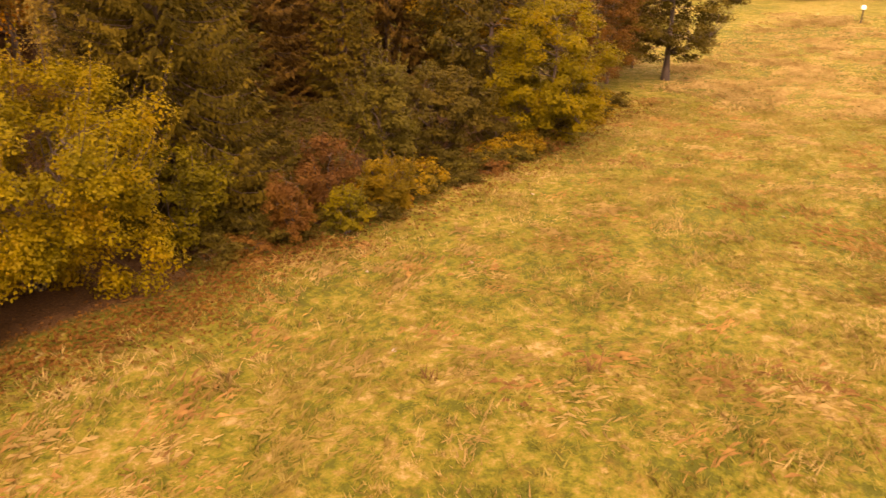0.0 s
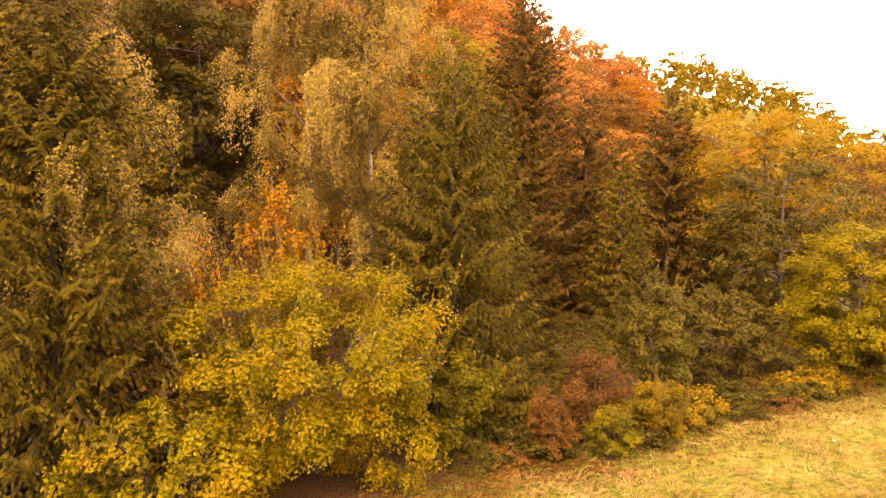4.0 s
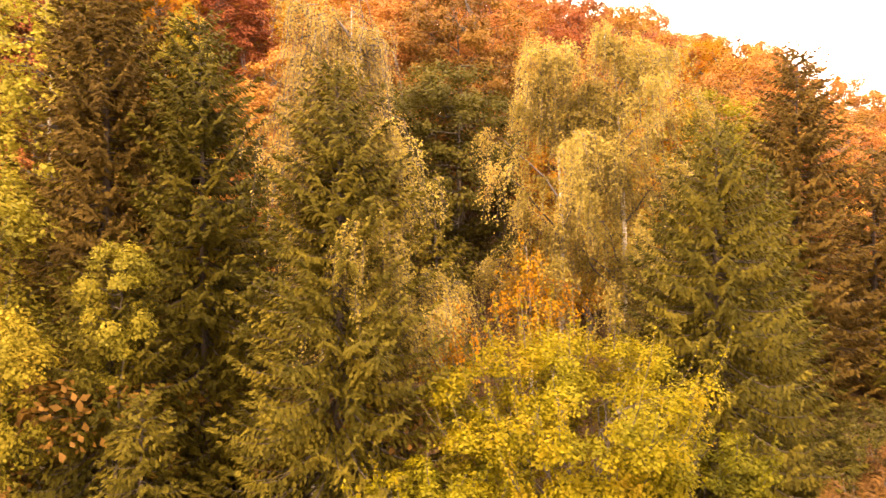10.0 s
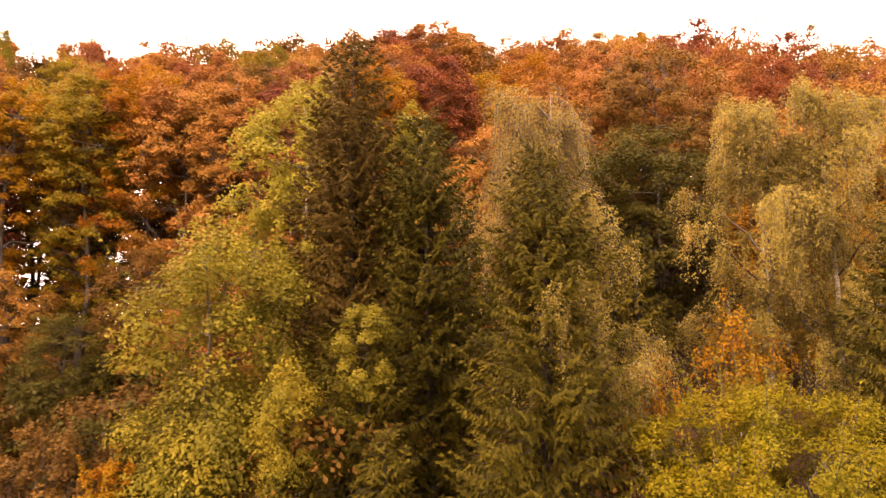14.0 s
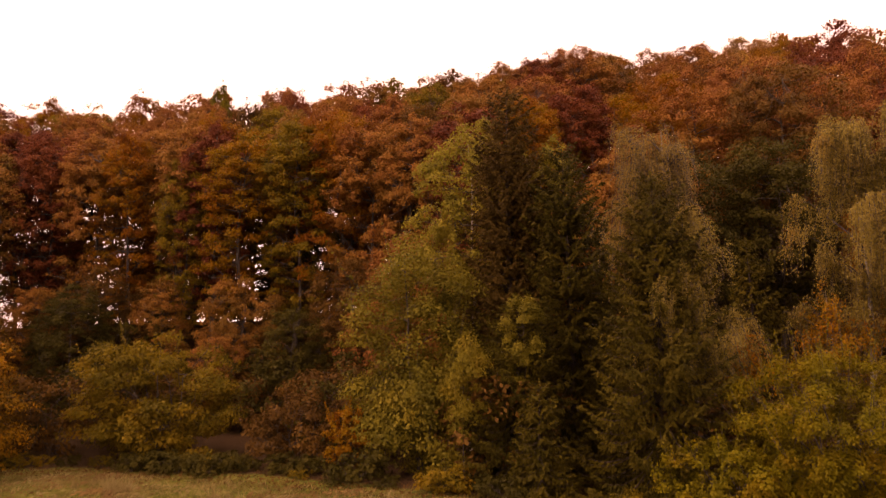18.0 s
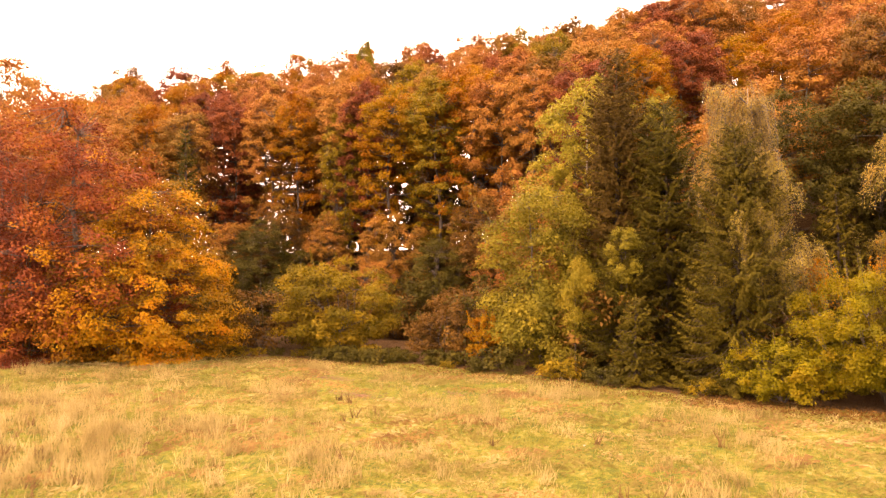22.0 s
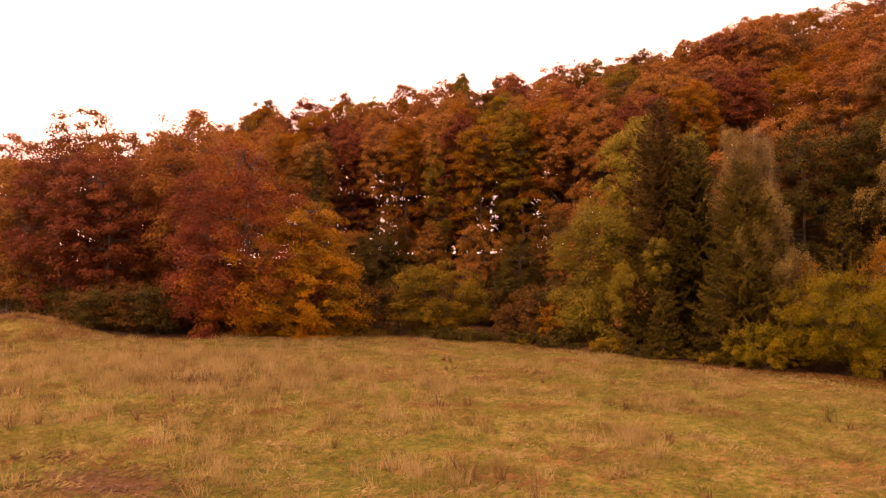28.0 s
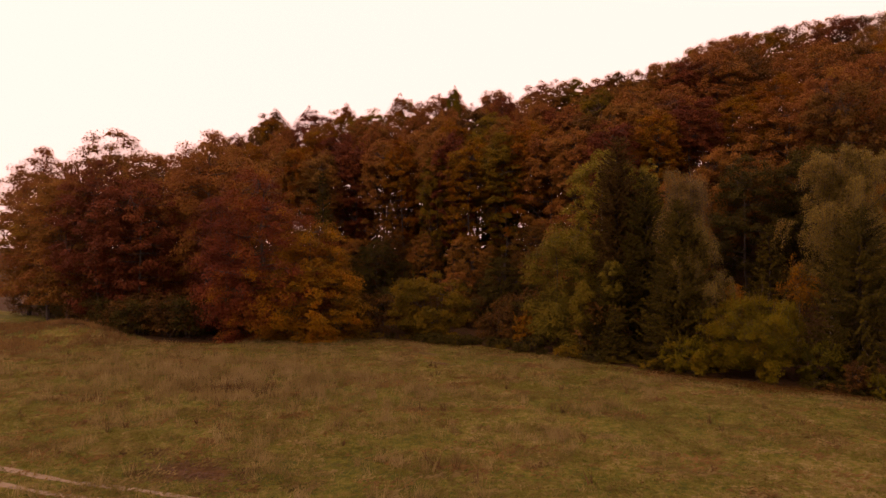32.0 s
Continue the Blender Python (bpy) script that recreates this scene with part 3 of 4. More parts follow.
def plant(name, shape, mats, x, y, label, category="tree", group="", turn=0.0, split=True):
    """Stands a tree or shrub on the ground as one thing: trunk or stems, main limbs, fine branchwork, leaf crown."""
    tree = empty(name, pose(x, y, float(height(x, y)), 0, 0, turn), label, category, group)
    stems, twigs, crown, boughs = shape
    if not split:
        stems, twigs, boughs = [joined(stems)], twigs + boughs, []
    for piece in stems:
        nm = "trunk" if len(stems) < 3 else "stem"
        part(nm, quad_mesh(name + "_" + nm, *piece, mats[0], True), tree)
    for piece in boughs:
        part("limb", quad_mesh(name + "_limb", *piece, mats[1], True), tree)
    tagged(part("branchwork", quad_mesh(name + "_branchwork", *joined(twigs), mats[1], True), tree), kind="stuff")
    tagged(part("crown", quad_mesh(name + "_crown", *crown, mats[2]), tree), kind="stuff")
    return tree


def again(tree, x, y, turn, size=1.0, tall=1.0, label="", crown=None):
    """Another of the same make, with its own size; crown: its own leaf colour."""
    ob = copy_thing(tree, pose(x, y, float(height(x, y)) - 0.1, 0, 0, turn))
    ob.scale = (size, size, size * tall)
    if label:
        tagged(ob, label)
    if crown:
        for ch in ob.children:
            if ch.name.startswith("crown"):
                ch.material_slots[0].link = "OBJECT"
                ch.material_slots[0].material = crown
    return ob


def R(seed):
    return np.random.default_rng(seed)


BW = (M_BARK, M_BARK)
SW = (M_SPRUCE_BARK, M_SPRUCE_BARK)
EDGE_TREES, EDGE_SHRUBS, WOOD, HILL = "trees along the wood's edge", "shrubs along the wood's edge", "beeches of the wood", "trees on the wooded hill"

# ---- the wood's edge: spruces ----
plant("spruce_tree", spruce(R(1), 25.6, 4.6, 0.36, 8, 0.14, 0.34, ragged=0.3, power=0.46), (*SW, M_SPRUCE_BROWN), -7.5, 35, "tall dark brownish-green spruce with a pointed top", "spruce", EDGE_TREES)
plant("spruce_tree", spruce(R(2), 20.8, 4.8, 0.38, 8, 0.14, 0.34, ragged=0.3, power=0.5), (*SW, M_SPRUCE), -3.4, 33.6, "dark green spruce crowded against a taller one", "spruce", EDGE_TREES)
plant("spruce_tree", spruce(R(3), 17.6, 5.2, 0.32, 8, 0.12, 0.28, ragged=0.3, power=0.6), (*SW, M_SPRUCE), 2.0, 27.6, "green spruce mingled with a pale birch", "spruce", EDGE_TREES)
plant("spruce_tree", spruce(R(4), 10.8, 4.8, 0.34, 8, 0.12, 0.28, ragged=0.35), (*SW, M_SPRUCE), -6.2, 29.6, "broad green spruce with low drooping branches", "spruce", EDGE_TREES)
plant("spruce_tree", spruce(R(5), 6.2, 2.0, 0.32, 7, 0.11, 0.24), (*SW, M_SPRUCE), -4.4, 26.0, "young yellowish-green spruce before taller ones", "spruce", EDGE_TREES)
plant("spruce_tree", spruce(R(6), 16.4, 6.0, 0.40, 8, 0.12, 0.30, power=0.66, hang=1.5), (*SW, M_SPRUCE), 18.5, 28.8, "green spruce with long drooping side twigs", "spruce", EDGE_TREES)
plant("spruce_tree", spruce(R(7), 22.4, 5.0, 0.40, 8, 0.15, 0.36, power=0.5, ragged=0.3), (*SW, M_SPRUCE_BROWN), 31.7, 40.0, "tall reddish-brown spruce with a bushy top", "spruce", EDGE_TREES)
plant("spruce_tree", spruce(R(8), 16.8, 4.6, 0.46, 7, 0.18, 0.40, ragged=0.3, power=0.6), (*SW, M_SPRUCE_BROWN), 39.4, 42.0, "brown-tinged spruce among others", "spruce", EDGE_TREES)
plant("spruce_tree", spruce(R(9), 18.0, 4.8, 0.46, 7, 0.18, 0.40, ragged=0.3, power=0.6), (*SW, M_SPRUCE_BROWN), 44.8, 38.5, "brown-tinged spruce behind an oak", "spruce", EDGE_TREES)
plant("spruce_tree", spruce(R(10), 25.8, 3.6, 0.6, 6, 0.24, 0.46, ragged=0.3), (*SW, M_SPRUCE), -63.4, 41.0, "slim dark spruce standing before the beeches", "spruce", EDGE_TREES)
sp = plant("spruce_tree", spruce(R(11), 15.0, 3.6, 0.55, 6, 0.2, 0.42, ragged=0.3), (*SW, M_SPRUCE), 25.0, 34.0, "dark spruce in the shade of the wood", "spruce", EDGE_TREES)
for x, y, s in ((35.5, 34.5, 0.9), (28.5, 47.0, 1.2), (50.0, 45.0, 1.1), (23.0, 41.0, 1.0), (8.5, 41.0, 0.9), (-1.5, 41.0, 1.1), (58, 47, 1.0), (64, 40, 1.0)):
    again(sp, x, y, x * 37, s)

# ---- birches ----
BIRCH = (M_BIRCH_BARK, M_BARK)
plant("birch_tree", birch(R(21), 21.7, 5.2, 1250, 56, 0.12, 0.16, 2.1, 0.1), (*BIRCH, M_BIRCH), 14.9, 38.6, "tall white-stemmed birch with hanging yellow-green twigs", "birch", EDGE_TREES)
plant("birch_tree", birch(R(22), 22.0, 5.4, 1250, 56, 0.12, 0.15, 2.1, 0.1), (*BIRCH, M_BIRCH), 18.0, 37.2, "white-stemmed birch with a broad pale yellow crown", "birch", EDGE_TREES)
plant("birch_tree", birch(R(23), 21.4, 2.6, 1300, 40, 0.09, 0.42, 1.6, 0.09, True, 0.32), (*BIRCH, M_BIRCH_PALE), 2.0, 29.8, "pale twin-stemmed birch with sparse straw-coloured twigs", "birch", EDGE_TREES)
plant("birch_tree", birch(R(27), 15.5, 3.4, 900, 50, 0.10, 0.3, 1.8, 0.09), (*BIRCH, M_BIRCH), 3.6, 28.6, "yellow-green birch grown through a spruce", "birch", EDGE_TREES)
plant("birch_tree", broadleaf(R(24), 27.2, 4.0, 7.0, 260, 110, 0.22, 0.7, 0.22, spread=0.125, top=0.5, gaps=0.3, droop=0.5, blunt=0.3), (*BIRCH, M_LIME_PALE), -11.3, 39.0, "tall birch with yellow-green leaves behind a spruce", "birch", EDGE_TREES)
plant("birch_tree", broadleaf(R(28), 24.2, 1.9, 9.0, 110, 150, 0.16, 0.8, 0.15, spread=0.12, top=0.45, gaps=0.3, droop=0.5), (*BIRCH, M_LIME_PALE), -5.2, 38.4, "slim birch whose yellow-green top shows beside a spruce", "birch", EDGE_TREES)
plant("birch_tree", broadleaf(R(29), 12.0, 1.3, 6.0, 40, 260, 0.12, 0.75, 0.08, spread=0.22, top=0.6, gaps=0.4, droop=0.7), (*BW, M_LIME), -5.75, 28.4, "young birch with yellow-green foliage among spruces", "birch", EDGE_TREES)
plant("birch_tree", broadleaf(R(30), 9.0, 1.15, 2.2, 46, 200, 0.12, 0.7, 0.05, spread=0.24, top=0.66, gaps=0.4, droop=0.7), (*BW, M_LIME), -8.8, 27.0, "young lime-yellow birch before dark spruces", "birch", EDGE_TREES)
plant("birch_tree", birch(R(25), 8.6, 1.2, 60, 34, 0.18, 0.5, 2.1, 0.2), (*BIRCH, M_AMBER), 6.8, 31.2, "small birch sapling with hanging orange leaves", "birch", EDGE_TREES)
plant("birch_tree", birch(R(26), 10.5, 1.9, 130, 34, 0.15, 0.3, 2.1, 0.16), (*BIRCH, M_AMBER), 12.2, 35.6, "young birch with orange-yellow hanging leaves", "birch", EDGE_TREES)

# ---- broadleaved trees and shrubs of the edge ----
plant("hornbeam_tree", broadleaf(R(31), 16.8, 4.0, 0.4, 150, 280, 0.205, 0.6, 0.15, spread=0.2, top=0.3, shoots=20, gaps=0.45, droop=0.55), (*BW, M_LIME), -12.9, 31.4, "yellow-green broadleaved tree leafy down to the ground", "tree", EDGE_TREES)
plant("hazel_bush", broadleaf(R(32), 8.0, 4.6, 0.3, 320, 210, 0.125, 0.8, 0.1, 13, spread=0.135, top=0.42, gaps=0.3, shoots=150, reach=0.2), (*BW, M_YELLOW), 10.2, 25.2, "large bright yellow hazel bush with many stems", "shrub", EDGE_SHRUBS)
plant("hazel_bush", broadleaf(R(33), 4.0, 3.0, 0.2, 160, 110, 0.15, 0.75, 0.07, 8, spread=0.15, top=0.42, shoots=50), (*BW, M_YELLOW), 4.8, 23.2, "low yellow-green hazel shrub at the meadow's edge", "shrub", EDGE_SHRUBS)
plant("hazel_bush", broadleaf(R(34), 4.4, 2.3, 0.2, 90, 80, 0.15, 0.7, 0.07, 7, spread=0.17, shoots=40), (*BW, M_YELLOW), 15.6, 24.8, "leggy hazel shoots with yellow-orange leaves", "shrub", EDGE_SHRUBS)
plant("aspen_sapling", broadleaf(R(35), 6.0, 1.6, 1.2, 34, 22, 0.26, 0.7, 0.05, 4, spread=0.3), (*BW, M_YELLOW), 6.9, 27.4, "thin sapling with scattered orange-yellow leaves", "sapling", EDGE_SHRUBS)
plant("field_maple", broadleaf(R(36), 9.2, 5.6, 0.3, 190, 150, 0.22, 0.6, 0.12, 9, spread=0.16, top=0.4, shoots=30), (*BW, M_YELGREEN), -32.6, 31.0, "wide yellow-green shrub with yellow branches", "shrub", EDGE_SHRUBS)
plant("dogwood_bush", broadleaf(R(37), 5.6, 3.4, 0.2, 144, 60, 0.20, 0.75, 0.08, 7, shoots=30, spread=0.17, top=0.42), (*BW, M_BROWN), -21.4, 31.0, "rounded reddish-brown shrub before the beeches", "shrub", EDGE_SHRUBS)
plant("spindle_bush", broadleaf(R(38), 4.4, 1.4, 0.2, 57, 60, 0.17, 0.75, 0.05, 5, shoots=30, spread=0.17), (*BW, M_ORANGE), -16.8, 28.6, "small orange shrub beside a yellow tree", "shrub", EDGE_SHRUBS)
plant("dogwood_bush", broadleaf(R(39), 3.0, 0.95, 0.1, 70, 110, 0.09, 0.8, 0.05, 7, shoots=14, spread=0.2), (*BW, M_DOGWOOD), 18.7, 21.9, "red-topped dogwood bush at the meadow edge", "shrub", EDGE_SHRUBS)
plant("dogwood_bush", broadleaf(R(40), 3.8, 1.35, 0.1, 90, 110, 0.1, 0.8, 0.06, 7, shoots=24, spread=0.2), (*BW, M_RUSSET), 21.8, 22.9, "brown autumn shrub behind lower bushes", "shrub", EDGE_SHRUBS)
plant("hazel_bush", broadleaf(R(41), 2.2, 0.9, 0.1, 70, 90, 0.09, 0.8, 0.05, 6, shoots=20, spread=0.2), (*BW, M_YELLOW), 20.6, 20.6, "low yellow bush on the meadow's edge", "shrub", EDGE_SHRUBS)
plant("spindle_bush", broadleaf(R(42), 2.8, 1.2, 0.1, 90, 110, 0.09, 0.8, 0.05, 7, shoots=30, spread=0.2), (*BW, M_YELGREEN), 23.8, 20.9, "rounded olive bush with orange tips at the meadow edge", "shrub", EDGE_SHRUBS)
plant("elder_bush", broadleaf(R(43), 6.2, 1.7, 0.2, 90, 120, 0.15, 0.6, 0.09, 8, spread=0.17, shoots=35, top=0.4), (*BW, M_SAGE), 28.4, 25.2, "sage-green shrub under the spruces", "shrub", EDGE_SHRUBS)
plant("elder_bush", broadleaf(R(44), 5.6, 3.2, 0.2, 150, 70, 0.2, 0.6, 0.09, 8, spread=0.15, shoots=20), (*BW, M_GREEN), 33.5, 25.6, "dense dark green shrub", "shrub", EDGE_SHRUBS)
plant("field_maple", broadleaf(R(45), 9.2, 4.0, 0.1, 240, 190, 0.16, 0.6, 0.16, spread=0.15, top=0.42, gaps=0.25, shoots=25), (*BW, M_YELLOW), 41.7, 22.4, "rounded yellow field maple on the meadow's edge", "tree", EDGE_TREES)
plant("oak_tree", broadleaf(R(46), 18.6, 7.6, 1.5, 240, 170, 0.24, 0.5, 0.34, spread=0.15, top=0.5, gaps=0.35), (*BW, M_YELGREEN), 53.0, 36.0, "broad oak with yellow-green crown", "oak", EDGE_TREES)
plant("oak_tree", broadleaf(R(47), 13.5, 6.0, 0.8, 260, 70, 0.26, 0.5, 0.26, spread=0.13), (*BW, M_GREEN), 47.0, 30.0, "dull green oak leaning over shrubs", "oak", EDGE_TREES)
plant("beech_tree", broadleaf(R(48), 14.6, 6.8, 1.8, 220, 120, 0.26, 0.5, 0.35, spread=0.14), (*BW, M_GREEN), 73.2, 25.6, "dark spreading beech at the top of the meadow", "beech", EDGE_TREES)

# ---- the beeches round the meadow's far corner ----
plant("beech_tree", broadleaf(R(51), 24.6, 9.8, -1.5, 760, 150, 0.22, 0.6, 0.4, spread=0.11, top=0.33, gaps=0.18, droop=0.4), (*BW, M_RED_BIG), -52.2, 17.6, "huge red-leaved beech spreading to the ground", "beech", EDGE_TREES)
plant("maple_tree", broadleaf(R(52), 16.6, 7.4, -1.5, 460, 160, 0.21, 0.4, 0.3, spread=0.13, top=0.3, reach=0.6, gaps=0.22, droop=0.5), (*BW, M_AMBER), -45.6, 20.8, "orange and yellow maple with layered low boughs", "maple", EDGE_TREES)

# ---- beeches of the wood, with trunks showing below high crowns ----
wood_makes = []
for i, (h, r, b) in enumerate(((30, 4.5, 4.0), (31, 4.2, 5.5), (28, 5.0, 3.0), (30, 4.5, 4.5))):
    t = plant("beech_tree", broadleaf(R(60 + i), h, r, b + 1, 520, 70, 0.25, 0.6, 0.31, spread=0.09, top=0.56, limb_n=22, reach=0.2, gaps=0.2, blunt=0.6, airy=0.46), (*BW, M_RUST),
              (-53, -30, -68, -20)[i], (75, 75, 74, 74)[i], "tall rust-leaved beech with a bare lower trunk", "beech", WOOD, split=False)
    t.scale = (0.92, 0.92, 0.92)
    wood_makes.append(t)
low_makes = []
for i, (h, r) in enumerate(((21, 5.4), (23, 5.0), (19, 5.6))):
    t = plant("beech_tree", broadleaf(R(70 + i), h, r, 2.5, 260, 90, 0.25, 0.6, 0.22, spread=0.12, top=0.5, limb_n=8, reach=0.3, gaps=0.18, blunt=0.5), (*BW, M_RUST),
              (2, 22, 44)[i], (92, 100, 96)[i], "rust and orange beech on the wooded hill", "beech", HILL, split=False)
    t.scale = (0.9, 0.9, 0.7)
    low_makes.append(t)
under = plant("beech_sapling", broadleaf(R(80), 5.0, 3.0, 0.2, 60, 34, 0.24, 0.6, 0.06, 5, spread=0.24), (*BW, M_BROWN), -40, 42, "brown undergrowth below the beeches", "shrub", "undergrowth of the wood", split=False)
under_g = plant("bramble_bush", broadleaf(R(81), 2.0, 2.2, 0.05, 44, 30, 0.24, 0.6, 0.04, 6, spread=0.3), (*BW, M_GREEN), -15.5, 27.0, "low dark green bramble at the meadow's edge", "shrub", "brambles along the edge", split=False)

rng = R(5)
taken = [(-53, 75), (-30, 75), (-68, 74), (-20, 74), (2, 92), (22, 100), (44, 96)]


def room(x, y, d):
    if any((x - a) ** 2 + (y - b) ** 2 < d * d for a, b in taken):
        return False
    taken.append((x, y))
    return True


def canopy(x, y):
    """Height of the closed canopy of the wood and of the wooded hill."""
    return 35.4 + 1.4 * float(ss(x, -32, -8) * ss(y, 64, 92)) + 0.56 * (min(y, 80.0) - 60) + 0.36 * max(0.0, y - 80) + 0.04 * max(0.0, -32 - x) + 0.12 * max(0.0, -62 - x) - 0.28 * max(0.0, 100 * x / y - 46)


MIXED = (None, None, M_BROWN, None, M_ORANGE, M_YELGREEN, M_RED, None)
# rows of the beech wood on the bank
for row, (y0, gap) in enumerate(((54, 5.0), (61, 5.2), (68, 6.4), (77, 4.6))):
    for x in np.arange(-100, -6, gap):
        px, py = x + rng.normal() * 1.0, y0 + rng.normal() * 1.5 - max(0, -62 - x) * 0.5
        if room(px, py, 3.2):
            k, s = rng.integers(4), (0.8 if row < 3 else 1.0) + 0.2 * rng.random()
            tall = (canopy(px, py) - 0.6 * rng.random() - float(height(px, py))) / (28.2, 29.1, 26.3, 28.2)[k]
            again(wood_makes[k], px, py, rng.random() * 360, s, tall / s, "", MIXED[rng.integers(8)])
again(wood_makes[1], -57.1, 72.6, 20, 0.45, 2.65, "slender yellow-topped tree rising above the beeches", M_YELLOW)
again(wood_makes[0], -47.5, 52.5, 70, 0.6, 1.45, "slim yellow-green tree among rust beeches", M_YELGREEN)
again(wood_makes[2], -30.5, 55.5, 70, 1.0, 1.0, "bright orange beech among rust-coloured ones", M_ORANGE)
# the corner by the big red beech
for px, py, s, c in ((-72, 12, 1.05, M_RED), (-79, 9.5, 0.95, M_RED), (-66, 20, 1.1, M_RUST), (-87, 9, 0.95, M_RUST), (-77, 19, 1.15, None), (-88, 17, 1.2, None), (-70, 30, 1.15, None),
                     (-80, 29, 1.2, None), (-92, 28, 1.2, None), (-101, 37, 1.3, M_ORANGE), (-104, 18, 1.2, None), (-97, 11, 1.0, None), (-110, 14, 1.1, None), (-120, 22, 1.2, None), (-90, 39, 1.3, None), (-112, 30, 1.3, None)):
    again(low_makes[rng.integers(3)], px, py, rng.random() * 360, s * 1.2, 1.0, "rust-leaved beech in the far corner of the meadow", c)
    taken.append((px, py))
# the hill behind, tree above tree
for k in range(2600):
    px, py = rng.uniform(-34, 104), rng.uniform(58, 122)
    if py < 60 + max(0, px - 40) * 0.15 or (px < -10 and py < 82):
        continue
    if room(px, py, 6.6):
        k, s = rng.integers(3), 0.9 + 0.25 * rng.random()
        tall = min(1.35, max(0.7, (canopy(px, py) - (1.5 if py > 104 else 4.5) * rng.random() - float(height(px, py))) / (19.7, 21.6, 17.8)[k]))
        again(low_makes[k], px, py, rng.random() * 360, s, tall / s, "", MIXED[rng.integers(8)])
# smaller dark beeches leaning out over the bank
for k in range(64):
    px, py = rng.uniform(-68, -8), rng.uniform(42, 60)
    if room(px, py, 3.0):
        again(low_makes[rng.integers(3)], px, py, rng.random() * 360, 0.42 + 0.3 * rng.random(), 1.0, "small brown beech leaning out below taller ones", (M_BROWN, None, M_GREEN)[rng.integers(3)])
# dark trees between the edge and the hill
linden = plant("linden_tree", broadleaf(R(90), 20.4, 5.0, 2.5, 260, 110, 0.26, 0.6, 0.26, spread=0.145, top=0.5, gaps=0.2, blunt=0.4), (*BW, M_GREEN), 12.3, 53.0, "rounded dull green linden behind the birches", "linden", EDGE_TREES)
for px, py, s, c in ((4.5, 49, 0.86, M_GREEN), (22.5, 51, 0.9, M_ORANGE), (28.5, 55, 1.0, M_ORANGE), (-18, 47, 0.8, M_RUST), (-25, 48, 0.7, M_BROWN), (35, 54, 0.9, M_YELLOW), (46, 52, 0.62, M_BROWN), (58, 56, 0.6, M_YELGREEN), (60, 27.5, 0.6, M_BROWN), (67.5, 29.5, 0.66, M_GREEN), (70, 37, 0.7, M_BROWN), (82, 36, 0.62, M_GREEN), (90, 44, 0.6, M_GREEN), (79, 31.5, 0.5, M_BROWN)):
    again(low_makes[rng.integers(3)], px, py, px * 53, s * 1.08, 1.0, "autumn tree in the shade behind the edge", c)
for px, py in ((-3.5, 52), (-8.5, 49.5), (1.5, 56)):
    again(low_makes[rng.integers(3)], px, py, px * 71, 0.95, 1.0, "rust-leaved beech showing between spruces", None)
for px, py, s in ((-66, 53, 0.5), (-68, 57, 0.6), (-72, 61, 0.55), (-76, 66, 0.65), (-80, 63, 0.6), (-84, 70, 0.65), (-88, 72, 0.65), (-92, 77, 0.7), (-38.5, 61, 0.5), (-44, 69, 0.5), (-36, 57, 0.4), (-56, 60, 0.5), (-62, 68, 0.55)):
    again(low_makes[rng.integers(3)], px, py, px * 91, s, 1.0, "small dark beech closing a gap on the bank", (M_BROWN, M_GREEN)[int(px) % 2])
# undergrowth
for k in range(30):
    px, py = -70 + k * 1.9 + rng.normal() * 0.5, 71 + 2 * rng.normal()
    again(low_makes[k % 3], px, py, rng.random() * 360, 0.34 + 0.2 * rng.random(), 1.0, "small dark beech on the crest of the bank", (M_BROWN, M_GREEN, None)[k % 3])
for k in range(34):
    px, py = -68 + k * 1.75 + rng.normal() * 0.6, 64 + 4 * rng.normal()
    again(under, px, py, rng.random() * 360, 0.7 + 0.5 * rng.random(), 1.0, "dark undergrowth along the crest of the bank", (M_BROWN, M_GREEN)[k % 2])
for k in range(70):
    px = rng.uniform(-62, 56) if k > 36 else rng.uniform(-64, -16)
    py = forest_edge(px) + rng.uniform(6, 26)
    again(under, px, py, rng.random() * 360, (0.7 if px < 8 else 0.4) + (0.8 if px < 8 else 0.35) * rng.random(), 1.0, "", (None, M_GREEN, M_BROWN)[rng.integers(3)] if px < 8 else M_GREEN)
for k in range(36):
    px = rng.uniform(-112, -58)
    py = forest_edge(px) + rng.uniform(0.5, 7)
    again(under, px, py, rng.random() * 360, 0.8 + 0.6 * rng.random(), 1.0, "", (None, M_GREEN, None)[rng.integers(3)])
for k in range(70):
    px = rng.uniform(-44, 58)
    py = forest_edge(px) + rng.uniform(0.8, 3.2)
    if 2 < px < 17:
        continue
    again(under_g, px, py, rng.random() * 360, 0.35 + 0.45 * rng.random(), 1.0, "", (None, None, M_YELGREEN)[rng.integers(3)])
for k in range(46):
    px = 15.5 + k * 0.6 + rng.normal() * 0.3
    py = forest_edge(px) + (0.7, 1.9, 3.4)[k % 3] + rng.random()
    again(under_g, px, py, rng.random() * 360, 0.4 + 0.35 * rng.random(), 0.8, "dark green brambles filling the wood's edge", (None, M_SAGE, None, M_RUSSET)[k % 4])
for px, py, s in ((21.5, 26.0, 0.55), (23.2, 24.6, 0.5), (24.6, 26.6, 0.6), (26.0, 28.5, 0.7), (22.4, 28.4, 0.6), (20.6, 24.4, 0.45), (30.6, 25.4, 0.5), (37.0, 23.4, 0.5), (35.2, 27.5, 0.6), (38.5, 25.5, 0.6), (28.8, 31.0, 0.7)):
    again(under, px, py, px * 67, s, 1.0, "dark green undergrowth below the spruces", M_GREEN)
